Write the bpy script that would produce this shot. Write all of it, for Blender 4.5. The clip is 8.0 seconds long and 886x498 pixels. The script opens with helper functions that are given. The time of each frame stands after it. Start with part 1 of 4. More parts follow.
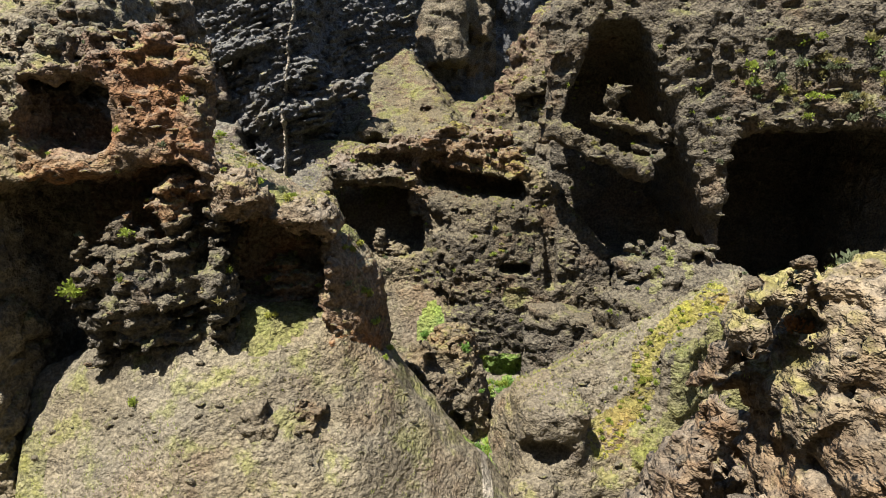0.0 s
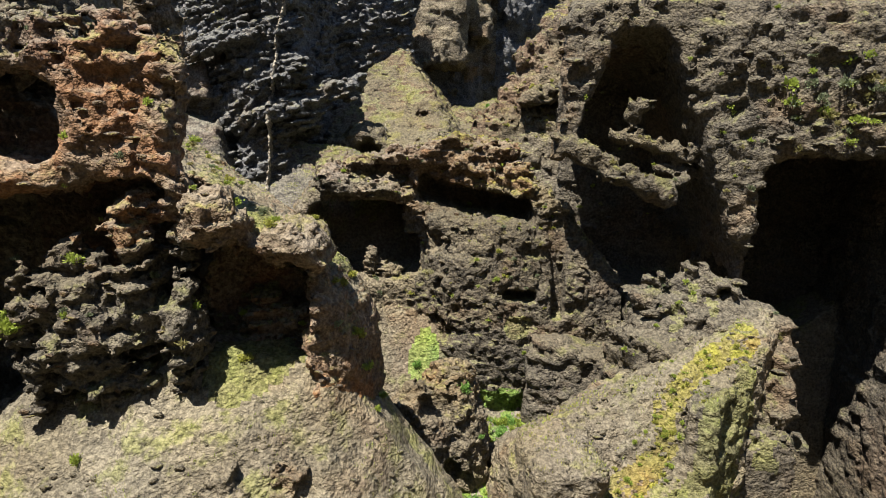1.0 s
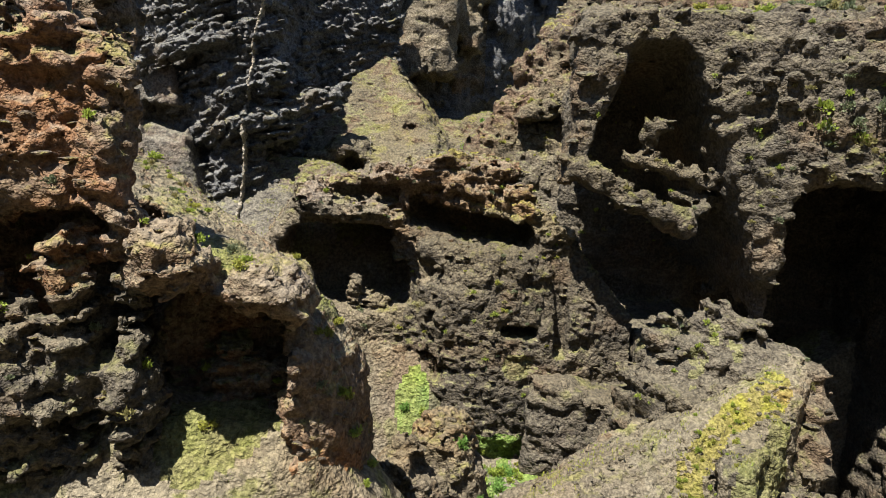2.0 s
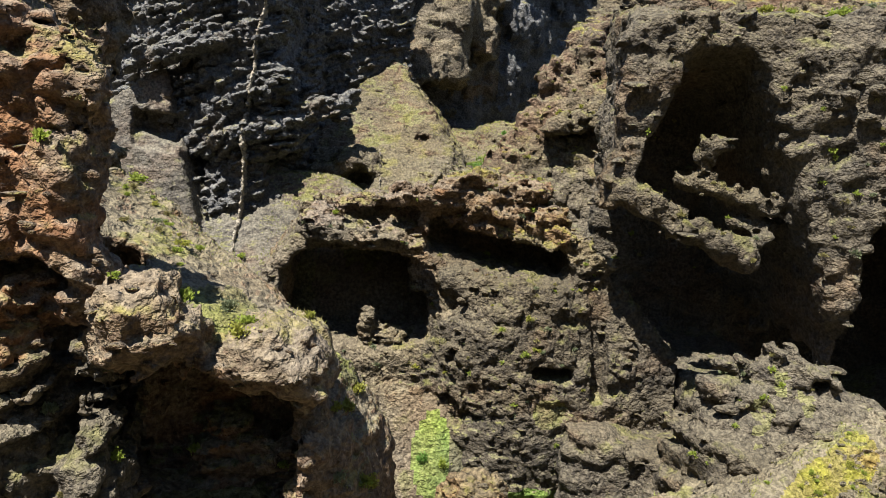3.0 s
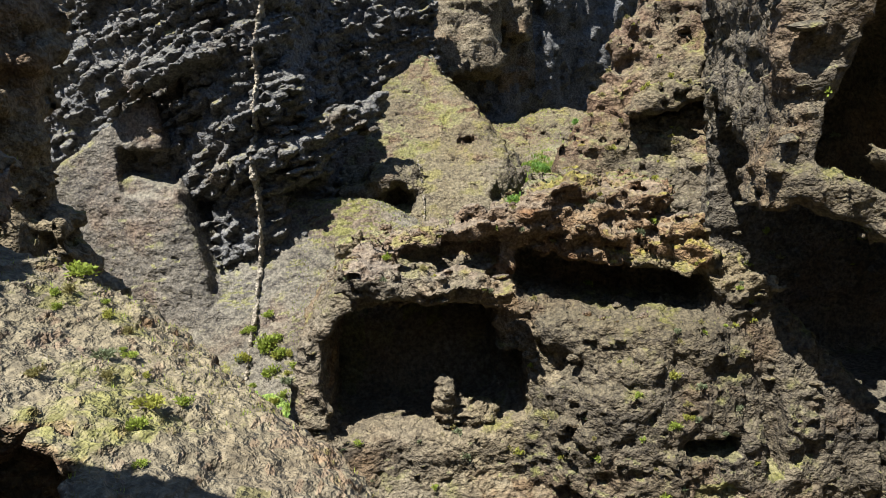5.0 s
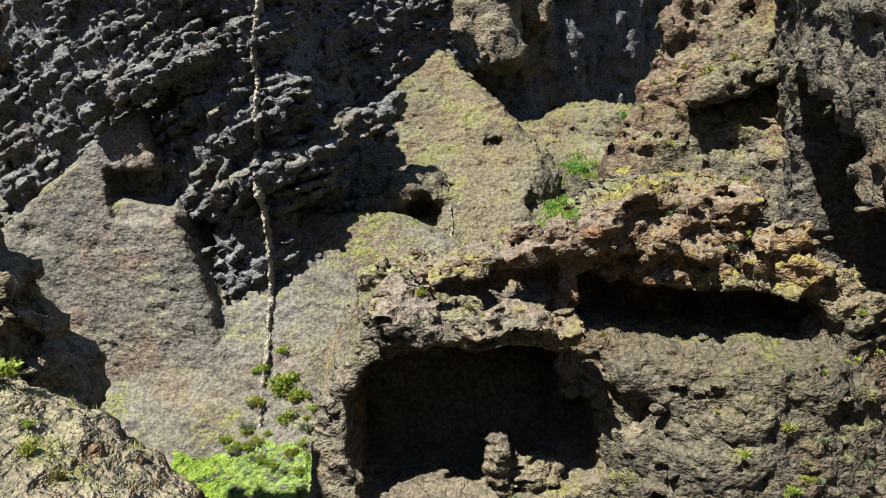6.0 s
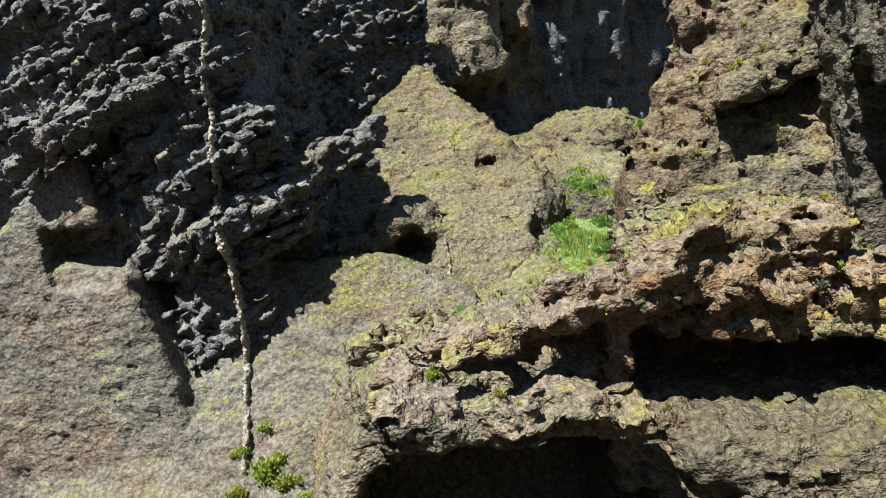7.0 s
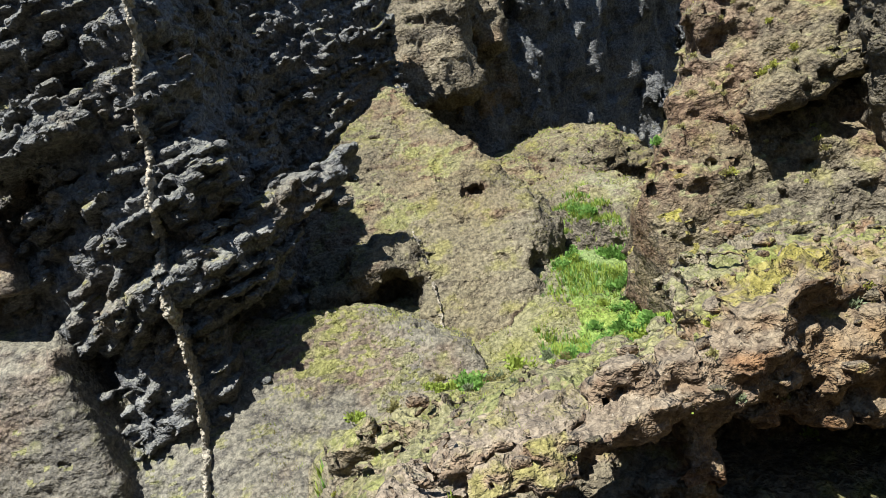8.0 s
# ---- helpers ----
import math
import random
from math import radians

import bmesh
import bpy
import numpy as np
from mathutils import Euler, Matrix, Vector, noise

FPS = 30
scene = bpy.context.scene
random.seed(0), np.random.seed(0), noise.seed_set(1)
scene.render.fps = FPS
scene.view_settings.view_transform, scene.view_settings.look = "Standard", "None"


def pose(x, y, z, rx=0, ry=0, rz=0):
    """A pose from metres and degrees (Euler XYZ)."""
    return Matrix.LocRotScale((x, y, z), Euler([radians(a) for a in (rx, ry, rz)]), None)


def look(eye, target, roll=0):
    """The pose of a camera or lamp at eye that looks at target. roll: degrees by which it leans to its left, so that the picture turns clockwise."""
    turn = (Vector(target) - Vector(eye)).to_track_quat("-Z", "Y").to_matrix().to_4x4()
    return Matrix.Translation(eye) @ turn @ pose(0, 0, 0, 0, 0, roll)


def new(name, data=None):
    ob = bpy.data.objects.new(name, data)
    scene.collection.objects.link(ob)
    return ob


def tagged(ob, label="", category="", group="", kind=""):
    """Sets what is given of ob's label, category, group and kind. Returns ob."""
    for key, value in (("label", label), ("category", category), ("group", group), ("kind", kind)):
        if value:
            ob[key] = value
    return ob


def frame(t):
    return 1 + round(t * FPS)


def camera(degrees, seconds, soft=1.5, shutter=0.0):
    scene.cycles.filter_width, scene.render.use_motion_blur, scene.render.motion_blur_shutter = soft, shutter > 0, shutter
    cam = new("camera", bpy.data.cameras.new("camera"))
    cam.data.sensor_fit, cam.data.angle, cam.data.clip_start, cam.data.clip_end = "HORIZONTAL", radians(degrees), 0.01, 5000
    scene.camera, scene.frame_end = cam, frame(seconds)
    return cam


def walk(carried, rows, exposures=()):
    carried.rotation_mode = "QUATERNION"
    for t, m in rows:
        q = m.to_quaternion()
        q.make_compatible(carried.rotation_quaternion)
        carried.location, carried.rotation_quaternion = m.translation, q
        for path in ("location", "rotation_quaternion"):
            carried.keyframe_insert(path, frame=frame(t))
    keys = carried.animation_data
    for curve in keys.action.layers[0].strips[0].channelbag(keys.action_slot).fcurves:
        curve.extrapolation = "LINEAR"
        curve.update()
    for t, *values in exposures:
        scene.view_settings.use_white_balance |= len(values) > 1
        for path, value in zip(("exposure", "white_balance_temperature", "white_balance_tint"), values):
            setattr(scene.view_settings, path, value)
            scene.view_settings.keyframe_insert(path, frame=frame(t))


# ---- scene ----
from mathutils.bvhtree import BVHTree

cam = camera(67.0, 8.0, soft=0.6)
PATH = [
    (0, (1.257, -2.621, 29.981), (1.231, -0.675, 29.522), -0.7),
    (0.5, (0.704, -0.199, 30.217), (0.698, 1.747, 29.754), 0.4),
    (1, (0.116, 2.486, 30.441), (0.141, 4.432, 29.982), 1.5),
    (1.5, (-0.417, 4.941, 30.5), (-0.35, 6.89, 30.057), 1.9),
    (1.7, (-0.593, 5.911, 30.528), (-0.513, 7.862, 30.096), 2.2),
    (2.8, (-2.103, 11.468, 30.992), (-1.99, 13.419, 30.565), 4.1),
    (3, (-2.315, 12.528, 30.925), (-2.212, 14.482, 30.511), 3.4),
    (3.5, (-2.784, 14.969, 30.955), (-2.72, 16.926, 30.551), 2.1),
    (4, (-3.254, 17.501, 31.042), (-3.213, 19.46, 30.641), 1.4),
    (4.2, (-3.442, 18.496, 31.068), (-3.402, 20.454, 30.664), 0.9),
    (5.3, (-4.929, 25.056, 30.689), (-4.924, 27.012, 30.27), -5.6),
    (5.5, (-5.138, 26.153, 30.716), (-5.147, 28.11, 30.305), -6.2),
    (6, (-5.508, 28.566, 30.864), (-5.522, 30.521, 30.446), -6.6),
    (6.5, (-5.789, 31.428, 31.051), (-5.773, 33.384, 30.634), -8.6),
    (7, (-6.044, 33.925, 31.261), (-6.002, 35.888, 30.877), -10.8),
    (7.5, (-6.251, 36.375, 31.396), (-6.172, 38.343, 31.047), -12.2),
    (8, (-6.442, 39.028, 31.623), (-6.303, 40.993, 31.28), -13.4),
]
LIGHTER = [(0, 1.58, 6300, 11), (4.2, 1.56, 6200, 11), (5.5, 1.63, 6050, 10), (8, 1.63, 5950, 7)]
walk(cam, [(t, look(eye, target, roll)) for t, eye, target, roll in PATH], LIGHTER)

# ---- light ----
SUN_WAY = Vector((-0.28, -0.32, 0.9)).normalized()
world = bpy.data.worlds.new("sky")
scene.world = world
world.use_nodes = True
wn = world.node_tree
sky = wn.nodes.new("ShaderNodeTexSky")
sky.sky_type = "NISHITA"
sky.sun_disc = False
sky.dust_density = 0.2
sky.ozone_density = 3.0
sky.sun_elevation = math.asin(SUN_WAY.z)
sky.sun_rotation = math.atan2(SUN_WAY.x, SUN_WAY.y)
wn.links.new(sky.outputs[0], wn.nodes["Background"].inputs[0])
wn.nodes["Background"].inputs[1].default_value = 0.058
sun = new("sun", bpy.data.lights.new("sun", "SUN"))
sun.data.energy = 5.0
sun.data.angle = radians(0.5)
sun.data.color = (1.0, 0.955, 0.875)
sun.matrix_world = look(SUN_WAY * 200, (0, 0, 0))


# ---- materials ----
def ramp(nt, fac, stops):
    n = nt.nodes.new("ShaderNodeValToRGB")
    n.color_ramp.elements[0].position, n.color_ramp.elements[1].position = stops[0][0], stops[-1][0]
    for p, c in stops[1:-1]:
        n.color_ramp.elements.new(p)
    for e, (p, c) in zip(n.color_ramp.elements, stops):
        e.position, e.color = p, (*c, 1)
    nt.links.new(fac, n.inputs[0])
    return n.outputs[0]


def mixed(nt, fac, a, b):
    n = nt.nodes.new("ShaderNodeMix")
    n.data_type = "RGBA"
    for sock, v in ((n.inputs[0], fac), (n.inputs[6], a), (n.inputs[7], b)):
        if isinstance(v, bpy.types.NodeSocket):
            nt.links.new(v, sock)
        elif isinstance(v, tuple):
            sock.default_value = (*v, 1)
        else:
            sock.default_value = v
    return n.outputs[2]


def grain(nt, scale, detail=6, stretch=(1, 1, 1), rough=0.6, spin=(0, 0, 0)):
    co = nt.nodes.new("ShaderNodeTexCoord")
    mp = nt.nodes.new("ShaderNodeMapping")
    mp.inputs["Scale"].default_value = stretch
    mp.inputs["Rotation"].default_value = spin
    nz = nt.nodes.new("ShaderNodeTexNoise")
    nz.inputs["Scale"].default_value, nz.inputs["Detail"].default_value = scale, detail
    nz.inputs["Roughness"].default_value = rough
    nt.links.new(co.outputs["Object"], mp.inputs[0])
    nt.links.new(mp.outputs[0], nz.inputs["Vector"])
    return nz.outputs[0]


def maths(nt, op, a, b=0.0):
    n = nt.nodes.new("ShaderNodeMath")
    n.operation = op
    n.use_clamp = op in ("MULTIPLY_ADD",)
    for i, v in enumerate((a, b)):
        if isinstance(v, bpy.types.NodeSocket):
            nt.links.new(v, n.inputs[i])
        else:
            n.inputs[i].default_value = v
    return n.outputs[0]


def span(nt, v, lo, hi):
    n = nt.nodes.new("ShaderNodeMapRange")
    n.interpolation_type = "SMOOTHSTEP"
    n.inputs[1].default_value, n.inputs[2].default_value = lo, hi
    nt.links.new(v, n.inputs[0])
    return n.outputs[0]


def blank(name, rough=0.9):
    m = bpy.data.materials.new(name)
    m.use_nodes = True
    b = m.node_tree.nodes["Principled BSDF"]
    b.inputs["Roughness"].default_value = rough
    b.inputs["Specular IOR Level"].default_value = 0.25
    return m, m.node_tree, b


def rock_material(name, dark, mid, rust, moss=(0.17, 0.155, 0.05), rusty=0.5, mossy=0.5, bump=1.0, dip=0.0, dust=(0.2, 0.17, 0.13)):
    """Weathered volcanic rock: bedded tone, rust stains, lichen and dust on ledges, grainy relief."""
    m, nt, b = blank(name)
    bed = grain(nt, 0.5, 8, (0.35, 0.35, 1.6), 0.65, (0, dip, 0))
    col = ramp(nt, bed, [(0.3, dark), (0.52, mid), (0.72, tuple(min(1, c * 1.6) for c in mid))])
    stain = span(nt, grain(nt, 0.16, 5, (1, 1, 1.2), 0.6), 0.62 - 0.25 * rusty, 0.74 - 0.2 * rusty)
    col = mixed(nt, maths(nt, "MULTIPLY", stain, 0.8), col, rust)
    geo = nt.nodes.new("ShaderNodeNewGeometry")
    sep = nt.nodes.new("ShaderNodeSeparateXYZ")
    nt.links.new(geo.outputs["Normal"], sep.inputs[0])
    flat = span(nt, sep.outputs[2], 0.35, 0.85)
    col = mixed(nt, maths(nt, "MULTIPLY", flat, 0.55), col, dust)
    patch = span(nt, grain(nt, 0.45, 8, (1, 1, 1), 0.7), 0.66 - 0.22 * mossy, 0.76 - 0.2 * mossy)
    grow = maths(nt, "MULTIPLY", patch, span(nt, sep.outputs[2], 0.1, 0.7))
    col = mixed(nt, maths(nt, "MULTIPLY", grow, 0.85), col, moss)
    speck = span(nt, grain(nt, 5.0, 4, (1, 1, 1), 0.7), 0.36, 0.66)
    col = mixed(nt, speck, mixed(nt, 0.52, col, (0.02, 0.018, 0.018)), mixed(nt, 0.15, col, (0.42, 0.37, 0.29)))
    chips = span(nt, grain(nt, 14.0, 2, (1, 1, 1), 0.5), 0.66, 0.74)
    col = mixed(nt, maths(nt, "MULTIPLY", chips, 0.3), col, (0.4, 0.36, 0.29))
    broad = grain(nt, 0.09, 3, (1, 1, 1), 0.5)
    hue = nt.nodes.new("ShaderNodeHueSaturation")
    nt.links.new(col, hue.inputs["Color"])
    nt.links.new(maths(nt, "ADD", 0.7, broad), hue.inputs["Saturation"])
    nt.links.new(maths(nt, "ADD", maths(nt, "MULTIPLY", grain(nt, 0.22, 4, (1, 1, 1), 0.6), 0.9), 0.55), hue.inputs["Value"])
    nt.links.new(hue.outputs[0], b.inputs["Base Color"])
    cells = nt.nodes.new("ShaderNodeTexVoronoi")
    cells.inputs["Scale"].default_value = 2.6
    where = nt.nodes.new("ShaderNodeTexCoord")
    nt.links.new(where.outputs["Object"], cells.inputs["Vector"])
    height = maths(nt, "ADD", grain(nt, 2.4, 4, (1, 1, 1.3), 0.58), maths(nt, "MULTIPLY", cells.outputs["Distance"], -0.22))
    height = maths(nt, "ADD", height, maths(nt, "MULTIPLY", grain(nt, 7, 2, (1, 1, 1), 0.5), 0.4))
    bp = nt.nodes.new("ShaderNodeBump")
    bp.inputs["Strength"].default_value, bp.inputs["Distance"].default_value = min(1, bump), 0.45
    nt.links.new(height, bp.inputs["Height"])
    nt.links.new(bp.outputs[0], b.inputs["Normal"])
    return m


BASALT = rock_material("basalt", (0.034, 0.037, 0.044), (0.094, 0.097, 0.1), (0.1, 0.078, 0.055), rusty=0.35, mossy=0.45, dust=(0.15, 0.148, 0.125), dip=-0.25)
BROWN = rock_material("brown_rock", (0.05, 0.04, 0.029), (0.13, 0.107, 0.07), (0.15, 0.098, 0.056), moss=(0.155, 0.145, 0.048), rusty=0.45, mossy=0.65, dust=(0.15, 0.126, 0.086))
RED = rock_material("rusty_rock", (0.055, 0.037, 0.026), (0.135, 0.093, 0.06), (0.21, 0.1, 0.048), moss=(0.18, 0.16, 0.045), rusty=0.45, mossy=0.75)
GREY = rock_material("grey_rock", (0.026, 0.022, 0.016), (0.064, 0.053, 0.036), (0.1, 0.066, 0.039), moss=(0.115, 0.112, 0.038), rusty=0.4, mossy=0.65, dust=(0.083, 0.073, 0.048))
PANEL = rock_material("panel_rock", (0.04, 0.036, 0.031), (0.083, 0.075, 0.061), (0.1, 0.066, 0.045), moss=(0.13, 0.124, 0.046), rusty=0.55, mossy=0.55, bump=0.6, dust=(0.132, 0.122, 0.09))
PEAK = rock_material("peak_rock", (0.04, 0.032, 0.022), (0.088, 0.071, 0.044), (0.1, 0.056, 0.034), moss=(0.135, 0.122, 0.04), rusty=0.6, mossy=0.75, bump=0.8, dust=(0.11, 0.096, 0.056))
NEAR = rock_material("lichen_rock", (0.07, 0.053, 0.036), (0.165, 0.126, 0.082), (0.19, 0.11, 0.058), moss=(0.19, 0.17, 0.055), rusty=0.5, mossy=0.7)
DYKE = rock_material("dyke_rock", (0.17, 0.15, 0.12), (0.34, 0.3, 0.235), (0.2, 0.15, 0.09), rusty=0.2, mossy=0.2)
EARTH = rock_material("scree", (0.075, 0.062, 0.042), (0.138, 0.115, 0.077), (0.14, 0.1, 0.062), moss=(0.15, 0.15, 0.05), rusty=0.4, mossy=0.7, bump=0.9, dust=(0.16, 0.142, 0.1))
TURF = rock_material("dry_turf", (0.065, 0.063, 0.033), (0.128, 0.122, 0.065), (0.13, 0.105, 0.06), moss=(0.15, 0.148, 0.045), rusty=0.35, mossy=0.8, dust=(0.15, 0.138, 0.068))
LUSH = rock_material("green_turf", (0.06, 0.1, 0.025), (0.12, 0.19, 0.04), (0.17, 0.19, 0.045), moss=(0.17, 0.24, 0.05), rusty=0.4, mossy=0.9, dust=(0.15, 0.21, 0.045))
GOLD = rock_material("yellow_turf", (0.09, 0.075, 0.025), (0.16, 0.14, 0.04), (0.2, 0.13, 0.045), moss=(0.22, 0.215, 0.04), rusty=0.5, mossy=0.8, dust=(0.2, 0.175, 0.055))
OLIVE = rock_material("olive_turf", (0.07, 0.064, 0.03), (0.125, 0.122, 0.046), (0.13, 0.1, 0.052), moss=(0.14, 0.148, 0.042), rusty=0.35, mossy=0.9, dust=(0.14, 0.13, 0.06))


# ---- carving: distance fields over scattered points, then a net of quads ----
def scramble(h):
    h = h ^ (h >> np.uint32(13))
    h = h * np.uint32(0x5BD1E995)
    h = h ^ (h >> np.uint32(15))
    return h * np.uint32(0x2C1B3C6D)


def whole(v):
    f = np.floor(v)
    return f, f.astype(np.int32).astype(np.uint32)


def lumps(x, y, z, seed):
    """Value noise in -1..1."""
    (fx, ix), (fy, iy), (fz, iz) = whole(x), whole(y), whole(z)
    u, v, w = (a * a * (3 - 2 * a) for a in (x - fx, y - fy, z - fz))
    hx = [(ix + np.uint32(i)) * np.uint32(0x8DA6B343) + np.uint32(seed * 7919 + 17) for i in (0, 1)]
    hy = [(iy + np.uint32(i)) * np.uint32(0xD8163841) for i in (0, 1)]
    hz = [(iz + np.uint32(i)) * np.uint32(0xCB1AB31F) for i in (0, 1)]
    rows = []
    for i in (0, 1):
        for j in (0, 1):
            e = hx[i] ^ hy[j]
            p, q = ((scramble(e ^ h) >> np.uint32(16)).astype(np.float32) for h in hz)
            rows.append(p + (q - p) * w)
    p = rows[0] + (rows[1] - rows[0]) * v
    q = rows[2] + (rows[3] - rows[2]) * v
    return (p + (q - p) * u) * np.float32(1 / 32767.5) - 1


def facets(P, size, seed, squash=1.0):
    """Fractured blocks: each takes its own step and tilt, in about -1..1."""
    x, y, z = P[0] / size, P[1] / size, P[2] * squash / size
    (fx, ix), (fy, iy), (fz, iz) = whole(x - 0.5), whole(y - 0.5), whole(z - 0.5)
    best, out = None, None
    ten, k = np.uint32(1023), np.float32(0.75 / 1023)
    for i in (0, 1):
        for j in (0, 1):
            e = (ix + np.uint32(i)) * np.uint32(0x8DA6B343) + np.uint32(seed * 7919 + 29) ^ (iy + np.uint32(j)) * np.uint32(0xD8163841)
            for l in (0, 1):
                h = scramble(e ^ (iz + np.uint32(l)) * np.uint32(0xCB1AB31F))
                h = h ^ (h >> np.uint32(16))
                dx = x - fx - i - 0.125 - (h & ten) * k
                dy = y - fy - j - 0.125 - (h >> np.uint32(10) & ten) * k
                dz = z - fz - l - 0.125 - (h >> np.uint32(20) & ten) * k
                far = dx * dx + dy * dy + dz * dz
                g = scramble(h)
                rise = (g >> np.uint32(22)) * np.float32(2 / 1023) - 1
                tilt = dx * ((g >> np.uint32(12) & ten) * np.float32(2.4 / 1023) - 1.2) + dy * ((g >> np.uint32(2) & ten) * np.float32(2.4 / 1023) - 1.2) + dz * ((h & ten) * np.float32(2.4 / 1023) - 1.2)
                val = 0.7 * rise + tilt
                if best is None:
                    best, out = far, val
                else:
                    near = far < best
                    best, out = np.where(near, far, best), np.where(near, val, out)
    return out


def rough(P, size, octaves, seed, squash=1.0, gain=0.5):
    x, y, z = P
    out, amp = 0, 1.0
    for o in range(octaves):
        out = out + amp * lumps(x / size + 3.7 * o, y / size + 1.3 * o, z * squash / size, seed + o)
        size, amp = size * 0.5, amp * gain
    return out


def billow(P, size, octaves, seed, squash=1.0, gain=0.5):
    """Rounded bosses with sharp clefts between them, in about -1..1."""
    x, y, z = P
    out, amp = 0, 1.0
    for o in range(octaves):
        out = out + amp * (2.2 * np.abs(lumps(x / size + 3.7 * o, y / size + 1.3 * o, z * squash / size + 0.7 * o, seed + o)) - 0.9)
        size, amp = size * 0.48, amp * gain
    return out


def ell(P, c, r, yaw=0.0):
    x, y, z = P[0] - c[0], P[1] - c[1], P[2] - c[2]
    if yaw:
        a, b = math.cos(radians(yaw)), math.sin(radians(yaw))
        x, y = a * x + b * y, a * y - b * x
    k = np.sqrt((x / r[0]) ** 2 + (y / r[1]) ** 2 + (z / r[2]) ** 2)
    return (k - 1) * min(r) * 0.6 + (k - 1) * 0.4 * max(r) * np.minimum(1, k) * 0.5


def box(P, c, h, edge=0.5, yaw=0.0, lean=0.0, tip=0.0):
    """A rounded block; yaw turns it, lean shifts y with height, tip shifts z along x."""
    x, y, z = P[0] - c[0], P[1] - c[1], P[2] - c[2]
    if yaw:
        a, b = math.cos(radians(yaw)), math.sin(radians(yaw))
        x, y = a * x + b * y, a * y - b * x
    y, z = y - lean * z, z - tip * x
    q = [np.abs(v) - (s - edge) for v, s in zip((x, y, z), h)]
    out = np.sqrt(sum(np.maximum(v, 0) ** 2 for v in q))
    return out + np.minimum(np.maximum(np.maximum(q[0], q[1]), q[2]), 0) - edge


def rod(P, a, b, ra, rb):
    a, b = np.array(a, np.float32), np.array(b, np.float32)
    d = b - a
    t = np.clip(((P[0] - a[0]) * d[0] + (P[1] - a[1]) * d[1] + (P[2] - a[2]) * d[2]) / float(d @ d), 0, 1)
    return np.sqrt(sum((P[i] - a[i] - t * d[i]) ** 2 for i in range(3))) - (ra + (rb - ra) * t)


def side(P, at, n):
    """The half of space behind a plane with the outward normal n."""
    n = np.array(n, float) / np.linalg.norm(n)
    return (P[0] - at[0]) * n[0] + (P[1] - at[1]) * n[1] + (P[2] - at[2]) * n[2]


def join(a, b, k=0.8):
    h = np.maximum(k - np.abs(a - b), 0) / k
    return np.minimum(a, b) - h * h * k * 0.25


def meet(a, b, k=0.8):
    return -join(-a, -b, k)


def cut(a, b, k=0.6):
    return -join(-a, b, k)


def faces(P, planes, k=0.8):
    d = None
    for at, n in planes:
        s = side(P, at, n)
        d = s if d is None else meet(d, s, k)
    return d


